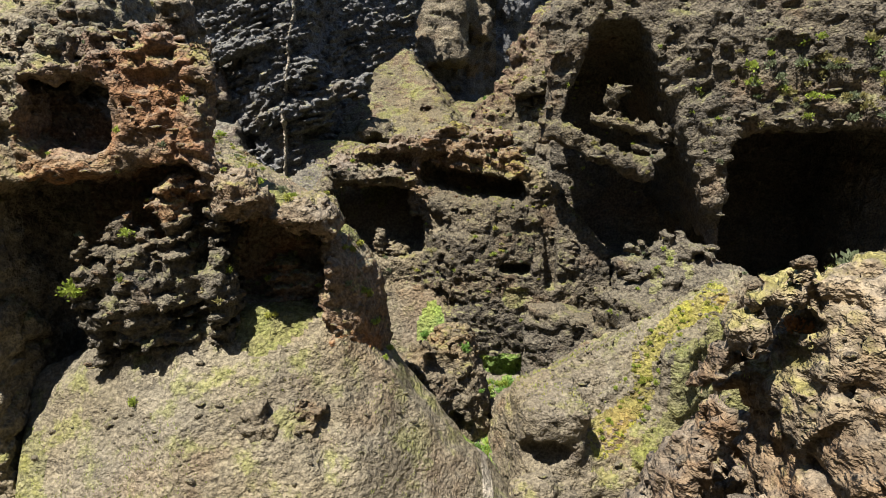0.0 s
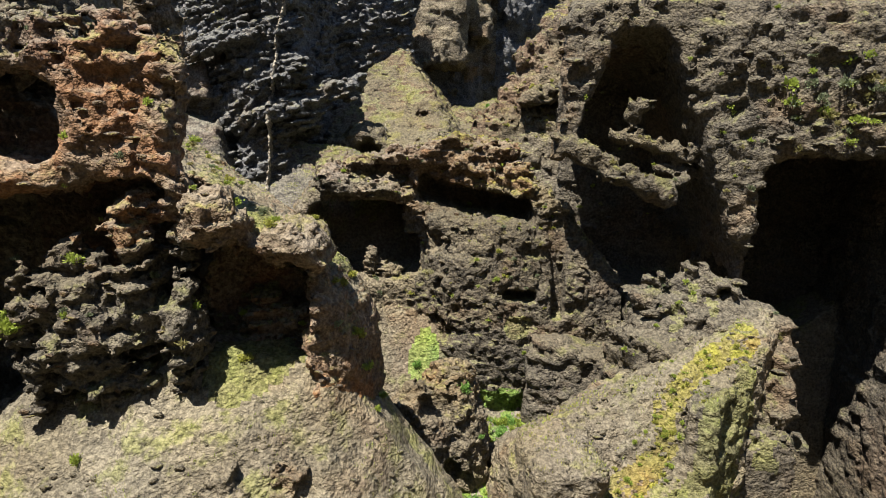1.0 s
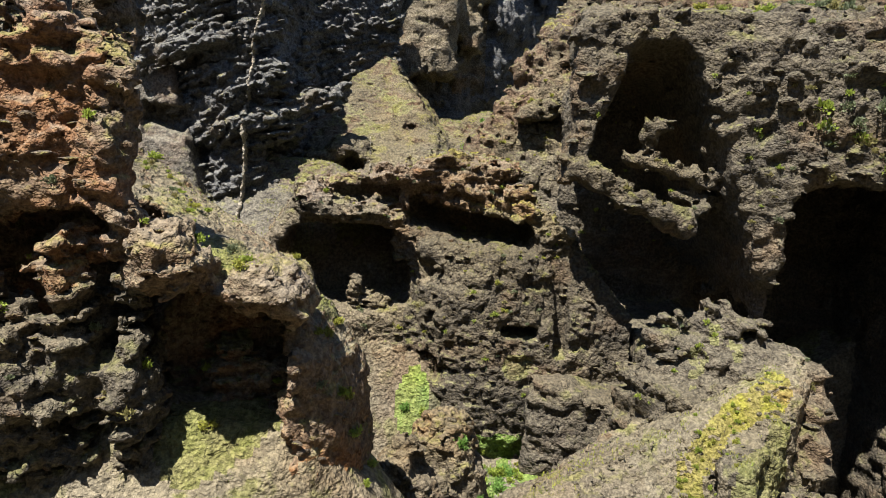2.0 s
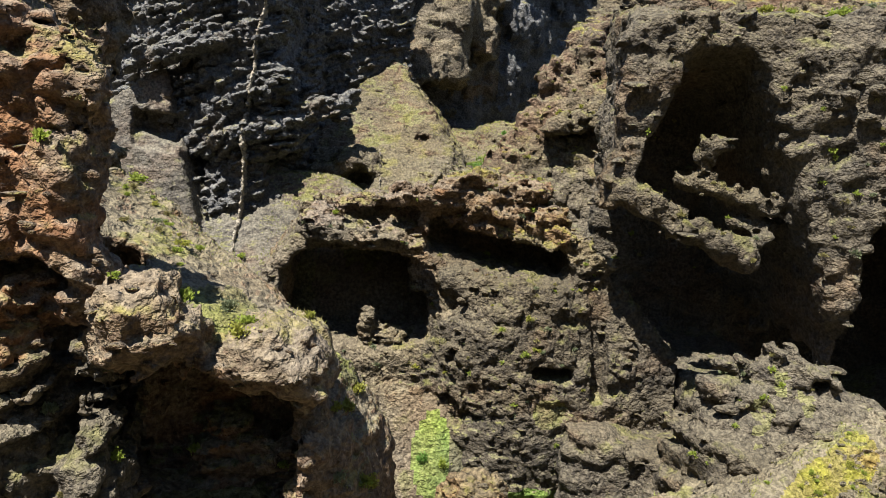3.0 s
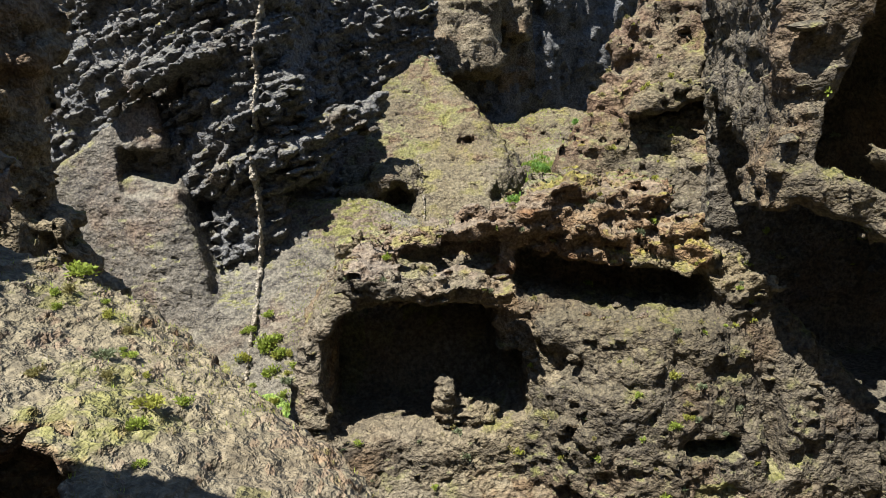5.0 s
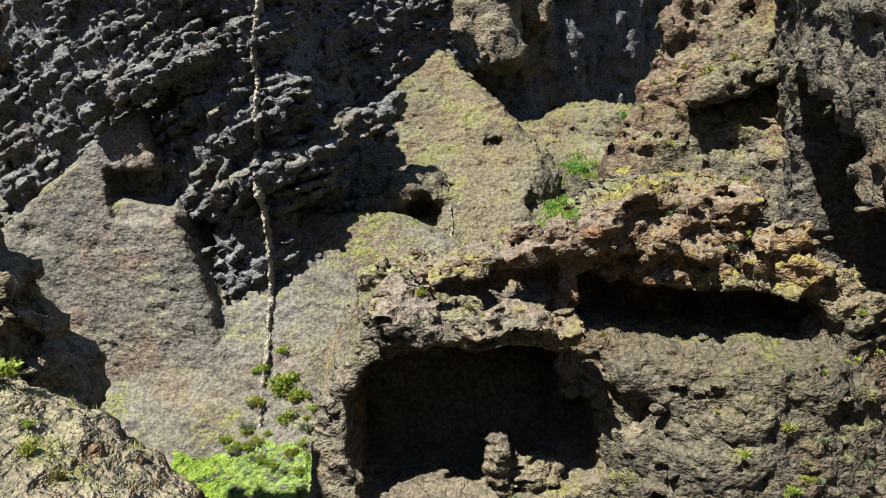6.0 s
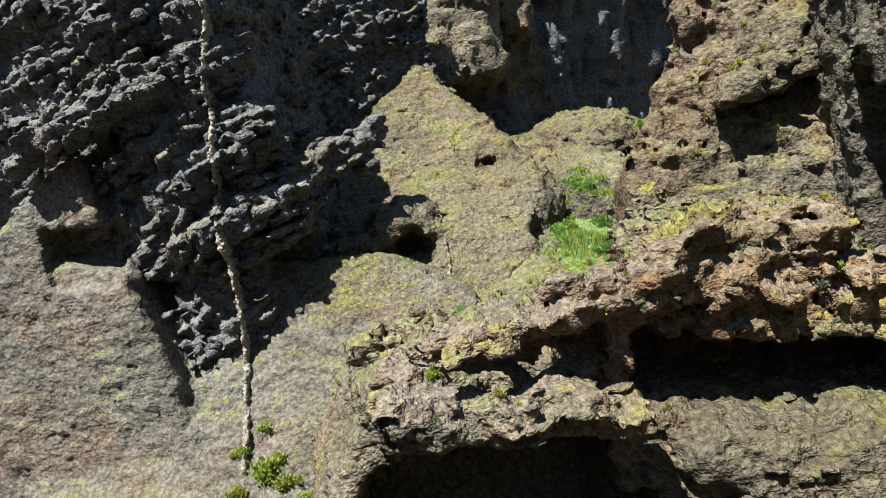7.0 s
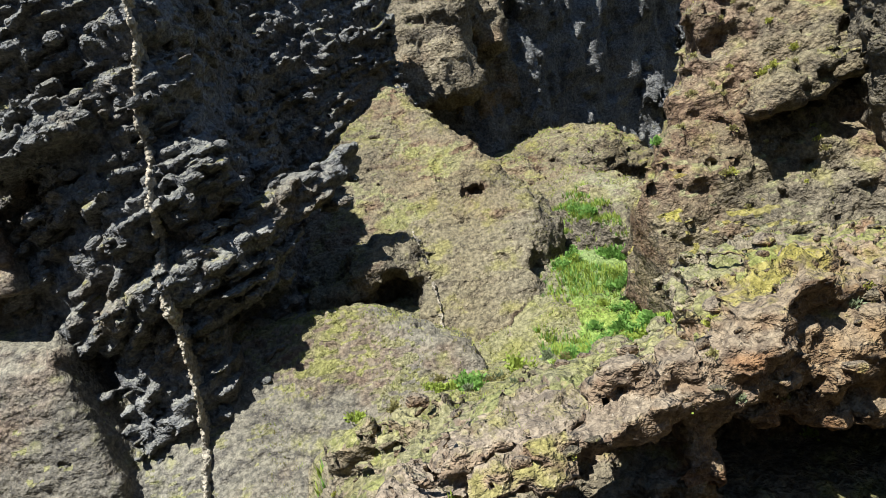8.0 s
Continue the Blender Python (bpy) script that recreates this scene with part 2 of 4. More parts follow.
def net(form, lo, hi, step, reach=1.9):
    """Quads round the zero of form(P) in a block of space."""
    cell = 8
    n = [int(math.ceil((b - a) / step / cell)) * cell for a, b in zip(lo, hi)]
    ax = [(np.arange(m) * step + a).astype(np.float32) for m, a in zip(n, lo)]
    mid = [(np.arange(m // cell) * step * cell + a + step * (cell - 1) / 2).astype(np.float32) for m, a in zip(n, lo)]
    G = np.meshgrid(*mid, indexing="ij")
    rough_d = form([g.ravel() for g in G], False).reshape(G[0].shape)
    keep = np.abs(rough_d) < reach + step * cell * 0.9
    V = np.repeat(np.repeat(np.repeat(np.where(rough_d > 0, 1, -1).astype(np.float32), cell, 0), cell, 1), cell, 2)
    at = np.argwhere(keep)
    off = np.stack(np.meshgrid(*[np.arange(cell)] * 3, indexing="ij"), -1).reshape(-1, 3)
    for part_at in np.array_split(at, max(1, len(at) // 96)):
        idx = (part_at[:, None, :] * cell + off[None]).reshape(-1, 3)
        P = [ax[i][idx[:, i]] for i in range(3)]
        V[idx[:, 0], idx[:, 1], idx[:, 2]] = form(P, True)
    for i in range(3):
        for e in (0, -1):
            sl = [slice(None)] * 3
            sl[i] = e
            V[tuple(sl)] = np.abs(V[tuple(sl)]) + 0.01
    S = V < 0
    corner = [S[i:n[0] - 1 + i, j:n[1] - 1 + j, k:n[2] - 1 + k] for i in (0, 1) for j in (0, 1) for k in (0, 1)]
    count = sum(c.astype(np.int8) for c in corner)
    live = np.argwhere((count > 0) & (count < 8))
    ids = -np.ones(count.shape, np.int64)
    ids[live[:, 0], live[:, 1], live[:, 2]] = np.arange(len(live))
    total, hits = np.zeros((len(live), 3)), np.zeros(len(live))
    for a in [(0, 0, 0), (1, 0, 0), (0, 1, 0), (0, 0, 1), (1, 1, 0), (1, 0, 1), (0, 1, 1)]:
        for d in range(3):
            if a[d]:
                continue
            b = list(a)
            b[d] = 1
            va = V[live[:, 0] + a[0], live[:, 1] + a[1], live[:, 2] + a[2]]
            vb = V[live[:, 0] + b[0], live[:, 1] + b[1], live[:, 2] + b[2]]
            x = (va < 0) != (vb < 0)
            t = np.where(x, va / np.where(x, va - vb, 1), 0)
            p = np.array(a, float)[None].repeat(len(live), 0)
            p[:, d] += t
            total += p * x[:, None]
            hits += x
    verts = (live + total / np.maximum(hits, 1)[:, None]) * step + np.array(lo)
    quads = []
    for d in range(3):
        u, w = (d + 1) % 3, (d + 2) % 3
        s0 = [slice(1, m - 1) for m in n]
        s1 = list(s0)
        s0[d], s1[d] = slice(0, n[d] - 1), slice(1, n[d])
        A, B = S[tuple(s0)], S[tuple(s1)]
        for flip, mask in ((False, A & ~B), (True, ~A & B)):
            e = np.argwhere(mask)
            e[:, u] += 1
            e[:, w] += 1
            c = []
            for du, dw in ((0, 0), (-1, 0), (-1, -1), (0, -1)):
                q = e.copy()
                q[:, u] += du
                q[:, w] += dw
                c.append(ids[q[:, 0], q[:, 1], q[:, 2]])
            quads.append(np.stack(c[::-1] if flip else c, 1))
    return main_body(verts, np.concatenate(quads))


def main_body(verts, quads, least=0.02):
    """Leaves out crumbs that hang free."""
    label = np.arange(len(verts))
    for _ in range(400):
        low = label[quads].min(1)
        after = label.copy()
        for i in range(4):
            np.minimum.at(after, quads[:, i], low)
        after = after[after]
        if (after == label).all():
            break
        label = after
    of = label[quads[:, 0]]
    count = np.bincount(of, minlength=len(verts))
    quads = quads[count[of] > least * len(quads)]
    used = np.unique(quads)
    to = np.zeros(len(verts), np.int64)
    to[used] = np.arange(len(used))
    return verts[used], to[quads]


def sheet(name, verts, quads, mats, smooth=True, pick=None):
    me = bpy.data.meshes.new(name)
    me.vertices.add(len(verts))
    me.vertices.foreach_set("co", np.asarray(verts, np.float32).ravel())
    me.loops.add(quads.size)
    me.loops.foreach_set("vertex_index", quads.astype(np.int32).ravel())
    me.polygons.add(len(quads))
    me.polygons.foreach_set("loop_start", np.arange(0, quads.size, quads.shape[1], dtype=np.int32))
    for m in mats:
        me.materials.append(m)
    if pick is not None:
        me.polygons.foreach_set("material_index", pick.astype(np.int32))
    me.update(calc_edges=True)
    me.validate()
    me.polygons.foreach_set("use_smooth", np.full(len(me.polygons), smooth))
    return new(name, me)


def mass(name, form, lo, hi, step, mat, label, category, kind="structure", cover=None, chip=0.08):
    """A carved mass. cover: a second material and the rule by which faces (centre, normal) take it."""
    verts, quads = net(form, lo, hi, step)
    # fine chipping along the normals
    p = verts[quads]
    fn = np.cross(p[:, 2] - p[:, 0], p[:, 3] - p[:, 1])
    vn = np.zeros_like(verts)
    for i in range(4):
        np.add.at(vn, quads[:, i], fn)
    vn /= np.maximum(1e-9, np.linalg.norm(vn, axis=1))[:, None]
    V = [verts[:, i].astype(np.float32) for i in range(3)]
    verts = verts + vn * (chip * (facets(V, 3.0 * step, 501) + 0.5 * facets(V, 1.9 * step, 502)))[:, None]
    mats, pick = [mat], None
    if cover:
        p = verts[quads]
        n = np.cross(p[:, 2] - p[:, 0], p[:, 3] - p[:, 1])
        n = n / np.maximum(1e-9, np.linalg.norm(n, axis=1))[:, None]
        c = p.mean(1)
        C = [c[:, i].astype(np.float32) for i in range(3)]
        blot = rough(C, 2.5, 4, 400)
        pick = np.zeros(len(quads), np.int32)
        for skin, rule in cover:
            mats.append(skin)
            pick[rule(C, n[:, 2] + 0.35 * blot, blot)] = len(mats) - 1
    return tagged(sheet(name, verts, quads, mats, pick=pick), label, category, kind=kind)


def craggy(P, d, amount, seed, squash=1.2, size=1.5, octaves=2):
    """Broken rock: broad swells, fractured blocks, clefts and pocks."""
    warp = 0.45 * lumps(P[0] / 0.9, P[1] / 0.9, P[2] / 0.9, seed + 40)
    Q = [P[0] + warp, P[1] - warp, P[2] + 0.5 * warp]
    d = d + amount * (0.8 * rough(P, 3.6, 2, seed, squash) - 0.4 * billow(Q, size, octaves, seed + 5, squash, 0.6))
    d = d - amount * (0.5 * facets(Q, size * 0.85, seed + 9, squash) + 0.3 * facets(Q, size * 0.36, seed + 11, squash))
    pock = lumps(P[0] / 0.6, P[1] / 0.6, P[2] * 1.5 / 0.6, seed + 20)
    return d + 0.7 * amount * np.clip(pock - 0.35, 0, 0.5)


def beds(P, d, amount, period, dip, seed):
    """Undercut ledges, bed over bed, that dip along x."""
    s = (P[2] - dip * P[0] + 0.9 * lumps(P[0] / 4, P[1] / 4, P[2] / 4, seed) + 0.35 * lumps(P[0] / 1.3, P[1] / 1.3, P[2] / 1.3, seed + 1)) / period
    f = s - np.floor(s)
    run = 1.2 * period + 0.8
    grip = 0.5 + 0.8 * lumps(P[0] / run, P[1] / run, np.floor(s) * 1.7, seed + 2) + 0.3 * lumps(P[0] * 2.3 / run, P[1] * 2.3 / run, np.floor(s) * 2.7, seed + 3)
    return d - amount * np.clip(grip, 0, 1.2) * (f - 0.5)


def courses(P, d, out, period, dip, long, seed):
    """Beds broken into rounded blocks that stand out by turns, with gaps under them; they dip along x."""
    s = (P[2] - dip * P[0] + 0.9 * lumps(P[0] / 5, P[1] / 5, P[2] / 5, seed) + 0.25 * period * lumps(P[0] / 1.4, P[1] / 1.4, P[2] / 1.4, seed + 1)) / period
    k = np.floor(s)
    f = s - k
    u = P[0] / long + 0.37 * P[1] / long + 2.3 * lumps(k, 0 * k, 0 * k, seed + 2) + 0.3 * lumps(P[0] / 0.8, P[1] / 0.8, P[2] / 0.8, seed + 3)
    j = np.floor(u)
    g = u - j
    stand = np.clip(0.45 + 0.65 * lumps(j, k, 0 * k, seed + 4), 0, 1)
    profile = ease(f, 0.12, 0.5) * (1 - ease(f, 0.88, 1.0)) * ease(g, 0.0, 0.14) * (1 - ease(g, 0.86, 1.0))
    return d - out * stand * profile


def off_line(C, line):
    """How far places lie from a line over the plan."""
    best = None
    for (ax, ay), (bx, by) in zip(line, line[1:]):
        dx, dy = bx - ax, by - ay
        t = np.clip(((C[0] - ax) * dx + (C[1] - ay) * dy) / (dx * dx + dy * dy), 0, 1)
        d = np.hypot(C[0] - ax - t * dx, C[1] - ay - t * dy)
        best = d if best is None else np.minimum(best, d)
    return best


# ---- the ravine's bed and slopes ----
def ease(v, lo, hi):
    t = np.clip((v - lo) / (hi - lo), 0, 1)
    return t * t * (3 - 2 * t)


def ground_height(x, y):
    # bed of the ravine, rising away from the mouth
    z = 4 + 3.5 * ease(y, 20, 46) + 2 * ease(y, 46, 52)
    # head of the ravine behind the buttress, with a side gully down to the left
    head = 21.9 + 0.22 * np.abs(np.clip(y, 54, 95) - 65) - 0.32 * np.maximum(0, -6 - x) - 0.7 * np.maximum(0, -11 - x) - 0.95 * np.maximum(0, 64 - y) * ease(-x, 9.5, 12) - 3.0 * np.maximum(0, 57 - y) * ease(x, -13, -9.5) - 1.5 * np.maximum(0, x - 7)
    z = np.maximum(z, head)
    # talus between the layered wall and the pyramid
    z = np.maximum(z, 23.6 - 0.55 * np.abs(x + 8) - 0.9 * np.maximum(0, 69.5 - y))
    # mound below the left caves
    m = 19.8 - 1.2 * np.maximum(0, 29.7 - y) - 1.6 * np.maximum(0, y - 33) - 0.42 * np.maximum(0, -11.4 - x) - 0.1 * np.maximum(0, x + 12) - 3.0 * np.maximum(0, -20.3 - x + 0.25 * (28 - y)) - 1.3 * np.maximum(0, x + 4.2)
    m = m - 0.35 * np.maximum(0, 25 - y) - 1.2 * np.exp(-((x + 6.2 - 0.35 * (30 - y)) / 0.9) ** 2) * ease(29 - y, 0, 3)
    z = np.maximum(z, m)
    # apron below the buttress
    z = np.maximum(z, 16.5 - 1.9 * np.maximum(0, 50.5 - y) - 0.9 * np.maximum(0, x - 0.5) - 1.6 * np.maximum(0, -10.3 - x) - 4 * np.maximum(0, y - 53))
    wall = np.maximum(0, np.abs(x + 1) - 28)
    # pit under the great hollow of the right cliff
    z = z - 24 * ease(x, 18.5, 21) * ease(y, 27, 30) * (1 - ease(y, 52, 54)) * (1 - ease(x, 34, 36))
    # steep shaded wall behind the camera, unseen; added to block low sky light
    z = z + 62 * ease(-y, 14, 40)
    return z + 0.9 * wall * np.exp(-wall / 120)


def axis(lo, hi, step, far):
    inner = np.arange(lo, hi + step * 0.5, step)
    out = step * np.cumsum(1.12 ** np.arange(1, 80))
    out = out[out < far]
    return np.concatenate([lo - out[::-1], inner, hi + out])


gx, gy = axis(-22, 20, 0.2, 900), axis(21, 76, 0.22, 900)
GX, GY = np.meshgrid(gx, gy, indexing="ij")
GZ = ground_height(GX, GY)
flat_p = [a.ravel().astype(np.float32) for a in (GX, GY, GZ)]
GZ = GZ + (0.45 * rough(flat_p, 4.0, 3, 900, 1.0, 0.5) + 0.16 * billow(flat_p, 1.1, 4, 910) + 0.14 * lumps(flat_p[0] / 0.9 + 0.3 * np.sin(flat_p[1] / 2), flat_p[1] / 7, 0 * flat_p[0], 940)).reshape(GX.shape)
vid = np.arange(GX.size).reshape(GX.shape)
quads = np.stack([vid[:-1, :-1], vid[1:, :-1], vid[1:, 1:], vid[:-1, 1:]], -1).reshape(-1, 4)
cx, cy = GX[:-1, :-1].ravel(), GY[:-1, :-1].ravel()
cp = [a.astype(np.float32) for a in (cx, cy, 0 * cx)]
patchy = rough(cp, 5.0, 5, 930)
UPPER_GULLY = ((-0.4, 60.0), (1.6, 64.0), (2.9, 69.0), (4.0, 76.0))
SIDE_GULLY = ((-18.0, 62.0), (-15.5, 60.0), (-14.0, 56.0), (-13.5, 52.0))
STREAM = ((8.5, 51.5), (7.0, 48.8), (5.7, 45.4), (4.8, 43.0), (3.5, 40.8), (2.6, 37.5), (2.9, 32.0), (3.5, 24.0))
BANKS = ((7.2, 47.8), (5.4, 44.4), (2.6, 39.4), (2.2, 34.0))
MOUND_EDGE = ((-8.2, 29.4), (-5.6, 31.2), (-4.2, 34.4))
ground_pick = np.where(((cy > 57) & (cx > -11) & (patchy > -0.5)) | (patchy > 0.75), 1, 0)
ground_pick[off_line(cp, MOUND_EDGE) + 0.6 * patchy < 1.2] = 4
ground_pick[(cy > 54) & (cy < 64) & (off_line(cp, ((-6, 57), (-2, 60))) + patchy < 1.6)] = 4
ground_pick[off_line(cp, UPPER_GULLY) + 0.5 * patchy < 2.1] = 2
ground_pick[off_line(cp, SIDE_GULLY) + 0.6 * patchy < 1.9] = 2
ground_pick[off_line(cp, BANKS) + 0.4 * patchy < 1.3] = 2
ground_pick[np.hypot(cx + 0.4, cy - 47.6) + 0.3 * patchy < 1.3] = 2
ground_pick[off_line(cp, STREAM) + 0.12 * patchy < 0.3] = 3
ground = tagged(sheet("ground", np.stack([GX, GY, GZ], -1).reshape(-1, 3), quads, [EARTH, TURF, LUSH, DYKE, OLIVE], pick=ground_pick), "stony ravine bed and pale scree slopes with sparse grass", "ground", kind="structure")


# ---- cliffs ----
def left_spur(P, fine):
    fin = faces(P, [((-9.6, 28, 29), (0.94, 0.34, -0.06)), ((-14, 28.0, 27), (0.03, -1, 0.12)), ((-12, 28, 31.6), (0.1, -0.66, 0.75)), ((-12, 30.0, 30), (-0.1, 1, 0.12))], 1.0)
    shelf = faces(P, [((-8, 27.6, 25.6), (0.42, 0.05, 0.9)), ((-6.3, 31, 24.8), (0.72, -0.1, 0.68)), ((-5, 29.0, 22), (0.6, -0.8, 0.1)), ((-8, 28.2, 24.6), (0.3, -0.72, 0.62)), ((-2.9, 32, 19), (1, -0.1, 0.15)), ((-10.2, 39.5, 24), (0.72, 0.6, 0.4)), ((-22, 30, 20), (-1, 0, 0)), ((-12, 39.4, 24), (0.15, 1, 0.15)), ((-14, 28.1, 26), (0.03, -1, 0.1))], 1.0)
    hill = faces(P, [((-17, 30.6, 33), (-0.1, -0.72, 0.68)), ((-15.2, 31, 33.5), (0.92, 0.1, 0.3)), ((-17, 40, 33), (0, 1, 0.3)), ((-17, 31, 30.8), (0, -0.2, -1))], 0.6)
    d = join(join(fin, shelf, 0.8), hill, 0.8)
    d = join(d, ell(P, (-4.6, 32.8, 18.9), (2.1, 2.3, 3.7)), 0.8)
    d = join(d, ell(P, (-5.8, 29.6, 24.0), (1.9, 2.0, 1.4)), 0.6)
    d = join(d, ell(P, (-8.6, 28.4, 25.3), (1.6, 1.3, 1.4)), 0.5)
    d = join(d, ell(P, (-14.2, 38.4, 24.0), (2.9, 2.2, 3.0)), 1.2)
    if fine:
        calm = ease(P[1], 29.0, 30.4) * (1 - ease(P[2], 28.5, 30.5))
        d = beds(P, d, 0.22 * (1 - calm), 0.8, 0.05, 11)
        d = craggy(P, d, 0.26 + 0.2 * ease(P[2], 27, 29) - 0.12 * calm, 12)
    soft = 0.35 * billow(P, 1.3, 3, 17) if fine else 0
    d = cut(d, box(P, (-2.4, 33.5, 10.4), (3.8, 7.0, 5.2), 0.8) + soft, 0.4)
    d = cut(d, box(P, (-7.7, 27.5, 19.4), (2.4, 4.4, 4.4), 0.9, tip=-0.1) + soft, 0.4)
    d = cut(d, box(P, (-15.2, 27.0, 18.6), (5.1, 6.2, 7.6), 1.4, tip=0.1) + soft, 0.4)
    d = cut(d, box(P, (-16.2, 27.6, 29.1), (1.9, 3.2, 1.6), 0.6) + soft, 0.3)
    d = cut(d, ell(P, (-12.6, 27.6, 30.6), (1.1, 1.2, 0.7)), 0.3)
    c = join(ell(P, (-14.2, 29.0, 20.4), (2.0, 1.9, 4.0)), ell(P, (-12.0, 29.2, 22.2), (1.0, 1.4, 3.6)), 0.4)
    c = join(c, ell(P, (-16.2, 28.8, 19.6), (0.8, 1.2, 3.2)), 0.4)
    c = join(c, ell(P, (-10.1, 29.0, 21.0), (0.7, 1.1, 3.4)), 0.4)
    c = join(c, ell(P, (-6.9, 31.6, 18.8), (1.6, 0.8, 1.7)), 0.4)
    if fine:
        c = craggy(P, courses(P, beds(P, c, 0.5, 0.8, 0.15, 13), 0.3, 0.55, 0.15, 0.8, 23), 0.5, 14, 1.4)
    return join(d, c, 0.3)


mass("cliff_spur", left_spur, (-28, 24.5, 11), (-0.8, 42, 41), 0.15, RED, "rust-brown volcanic cliff spur hollowed by dark caves", "cliff", cover=[(NEAR, lambda C, up, blot: (up > 0.1) & (C[2] > 21.5) & (C[1] > 26.5) & (C[2] < 27.0 + blot)), (EARTH, lambda C, up, blot: (up > 0.55) & (C[2] > 19) & (C[1] + blot > 30.4) & (C[2] < 29.3)), (OLIVE, lambda C, up, blot: (up > 0.6) & (C[1] > 29.2) & (C[2] > 19) & (C[2] < 29) & (blot > 0.6)), (GREY, lambda C, up, blot: (C[1] < 31.5) & (C[2] + 0.6 * blot < 24.6) & (C[0] > -18) & (C[0] < -9.2)), (EARTH, lambda C, up, blot: (C[0] + 0.4 * blot < -18.4 + 1.6 * np.maximum(0, C[2] - 31)) | ((C[1] > 30.8) & (C[2] > 30)))])


def left_wall(P, fine):
    d = faces(P, [((-16.5, 45.4, 30), (0.8, -0.6, -0.06)), ((-16.5, 46.4, 30), (0.5, 0.85, 0.05)), ((-17, 43.6, 30), (-0.35, -0.94, 0.02)), ((-18, 46, 36.8), (0.3, -0.1, 1)), ((0, 48.4, 30), (0.1, 1, 0.1))], 0.8)
    d = join(d, ell(P, (-17.2, 45.6, 20), (1.6, 1.6, 6.5)), 0.8)
    if fine:
        d = courses(P, d, 0.4, 1.3, 0.1, 1.6, 16)
        d = craggy(P, d, 0.5, 15, 0.6)
    return d


mass("side_cliff", left_wall, (-26, 41.5, 10), (-13, 51, 44), 0.22, BROWN, "shaded brown side cliff with bushes on its edge", "cliff")


SHOULDER = ((-8.4, 50, 23.7), (-0.74, -0.1, 0.66))
SADDLE = ((-4, 51, 25.9), (-0.05, 0.25, 0.97))


def arch_buttress(P, fine):
    d = faces(P, [((0, 50.4, 22), (-0.04, -1, 0.14)), ((0, 57.0, 23), (-0.1, 1, 0.4)), ((-11.3, 53, 19), (-1, -0.1, 0.25)), ((0, 50, 25.6), (0.02, -0.1, 1)), SHOULDER, SADDLE, ((8.6, 50, 22.9), (0.72, 0, 0.68))], 0.6)
    d = join(d, box(P, (2.9, 53.0, 25.6), (3.0, 2.0, 1.4), 0.7, tip=-0.1), 0.6)
    d = join(d, rod(P, (-7.6, 49.9, 23.8), (-1.8, 49.7, 23.4), 0.75, 0.9), 0.5)
    d = join(d, rod(P, (-5.6, 49.9, 25.3), (0.2, 51.2, 26.0), 0.5, 0.8), 0.4)
    d = join(d, ell(P, (7.0, 51.8, 14.2), (6.0, 4.0, 7.2)), 1.0)
    d = join(d, ell(P, (4.0, 50.2, 17.0), (4.6, 2.7, 4.6)), 0.8)
    d = join(d, ell(P, (4.6, 49.0, 11.6), (3.6, 2.0, 4.6)), 0.8)
    d = join(d, ell(P, (-4.5, 53.2, 14.0), (6.5, 3.4, 3.4)), 0.8)
    d = join(d, rod(P, (0.2, 50.3, 21.2), (6.0, 49.4, 20.6), 1.0, 1.2), 0.8)
    if fine:
        up = ease(P[2] + 0.12 * P[0], 22.0, 23.6)
        d = beds(P, d, 0.07 + 0.45 * up, 1.1, -0.12, 21)
        d = craggy(P, d, 0.25 + 0.35 * up, 22)
    soft = 0.16 * billow(P, 1.2, 3, 27) if fine else 0
    cave = box(P, (-5.95, 50, 19.7), (3.75, 6.6, 2.75), 0.4, tip=0.02)
    cave = meet(cave, side(P, SHOULDER[0], SHOULDER[1]) + 0.9, 0.4)
    d = cut(d, cave + soft, 0.25)
    d = cut(d, box(P, (-2.1, 50, 18.7), (1.1, 4.0, 1.4), 0.4) + soft, 0.3)
    d = cut(d, box(P, (1.4, 49.8, 23.0), (2.6, 4.6, 0.9), 0.4, tip=-0.26) + soft, 0.3)
    d = cut(d, box(P, (4.6, 49.2, 22.4), (2.6, 4.4, 0.85), 0.35, tip=-0.1) + soft, 0.3)
    d = cut(d, ell(P, (-6.7, 49.4, 24.7), (0.7, 1.2, 0.35)) + soft, 0.2)
    d = cut(d, box(P, (-3.9, 49.6, 24.75), (2.0, 1.9, 0.5), 0.3, tip=-0.05) + soft, 0.2)
    d = cut(d, rod(P, (0.5, 48.2, 17.9), (3.2, 46.4, 17.9), 0.3, 0.3), 0.2)
    d = cut(d, rod(P, (3.4, 46.2, 18.2), (7.5, 47.2, 19.6), 0.35, 0.4), 0.2)
    d = cut(d, box(P, (6.2, 47.4, 16.4), (1.2, 1.8, 0.4), 0.25, tip=-0.1), 0.2)
    d = cut(d, box(P, (9.0, 46.6, 17.8), (0.5, 3.0, 3.2), 0.3), 0.3)
    c = join(ell(P, (-4.6, 50.6, 18.0), (0.5, 0.5, 1.4)), ell(P, (-3.4, 50.8, 17.4), (1.0, 0.6, 0.7)), 0.3)
    if fine:
        c = craggy(P, beds(P, c, 0.4, 0.4, 0.1, 25), 0.2, 26)
    return join(d, c, 0.2)


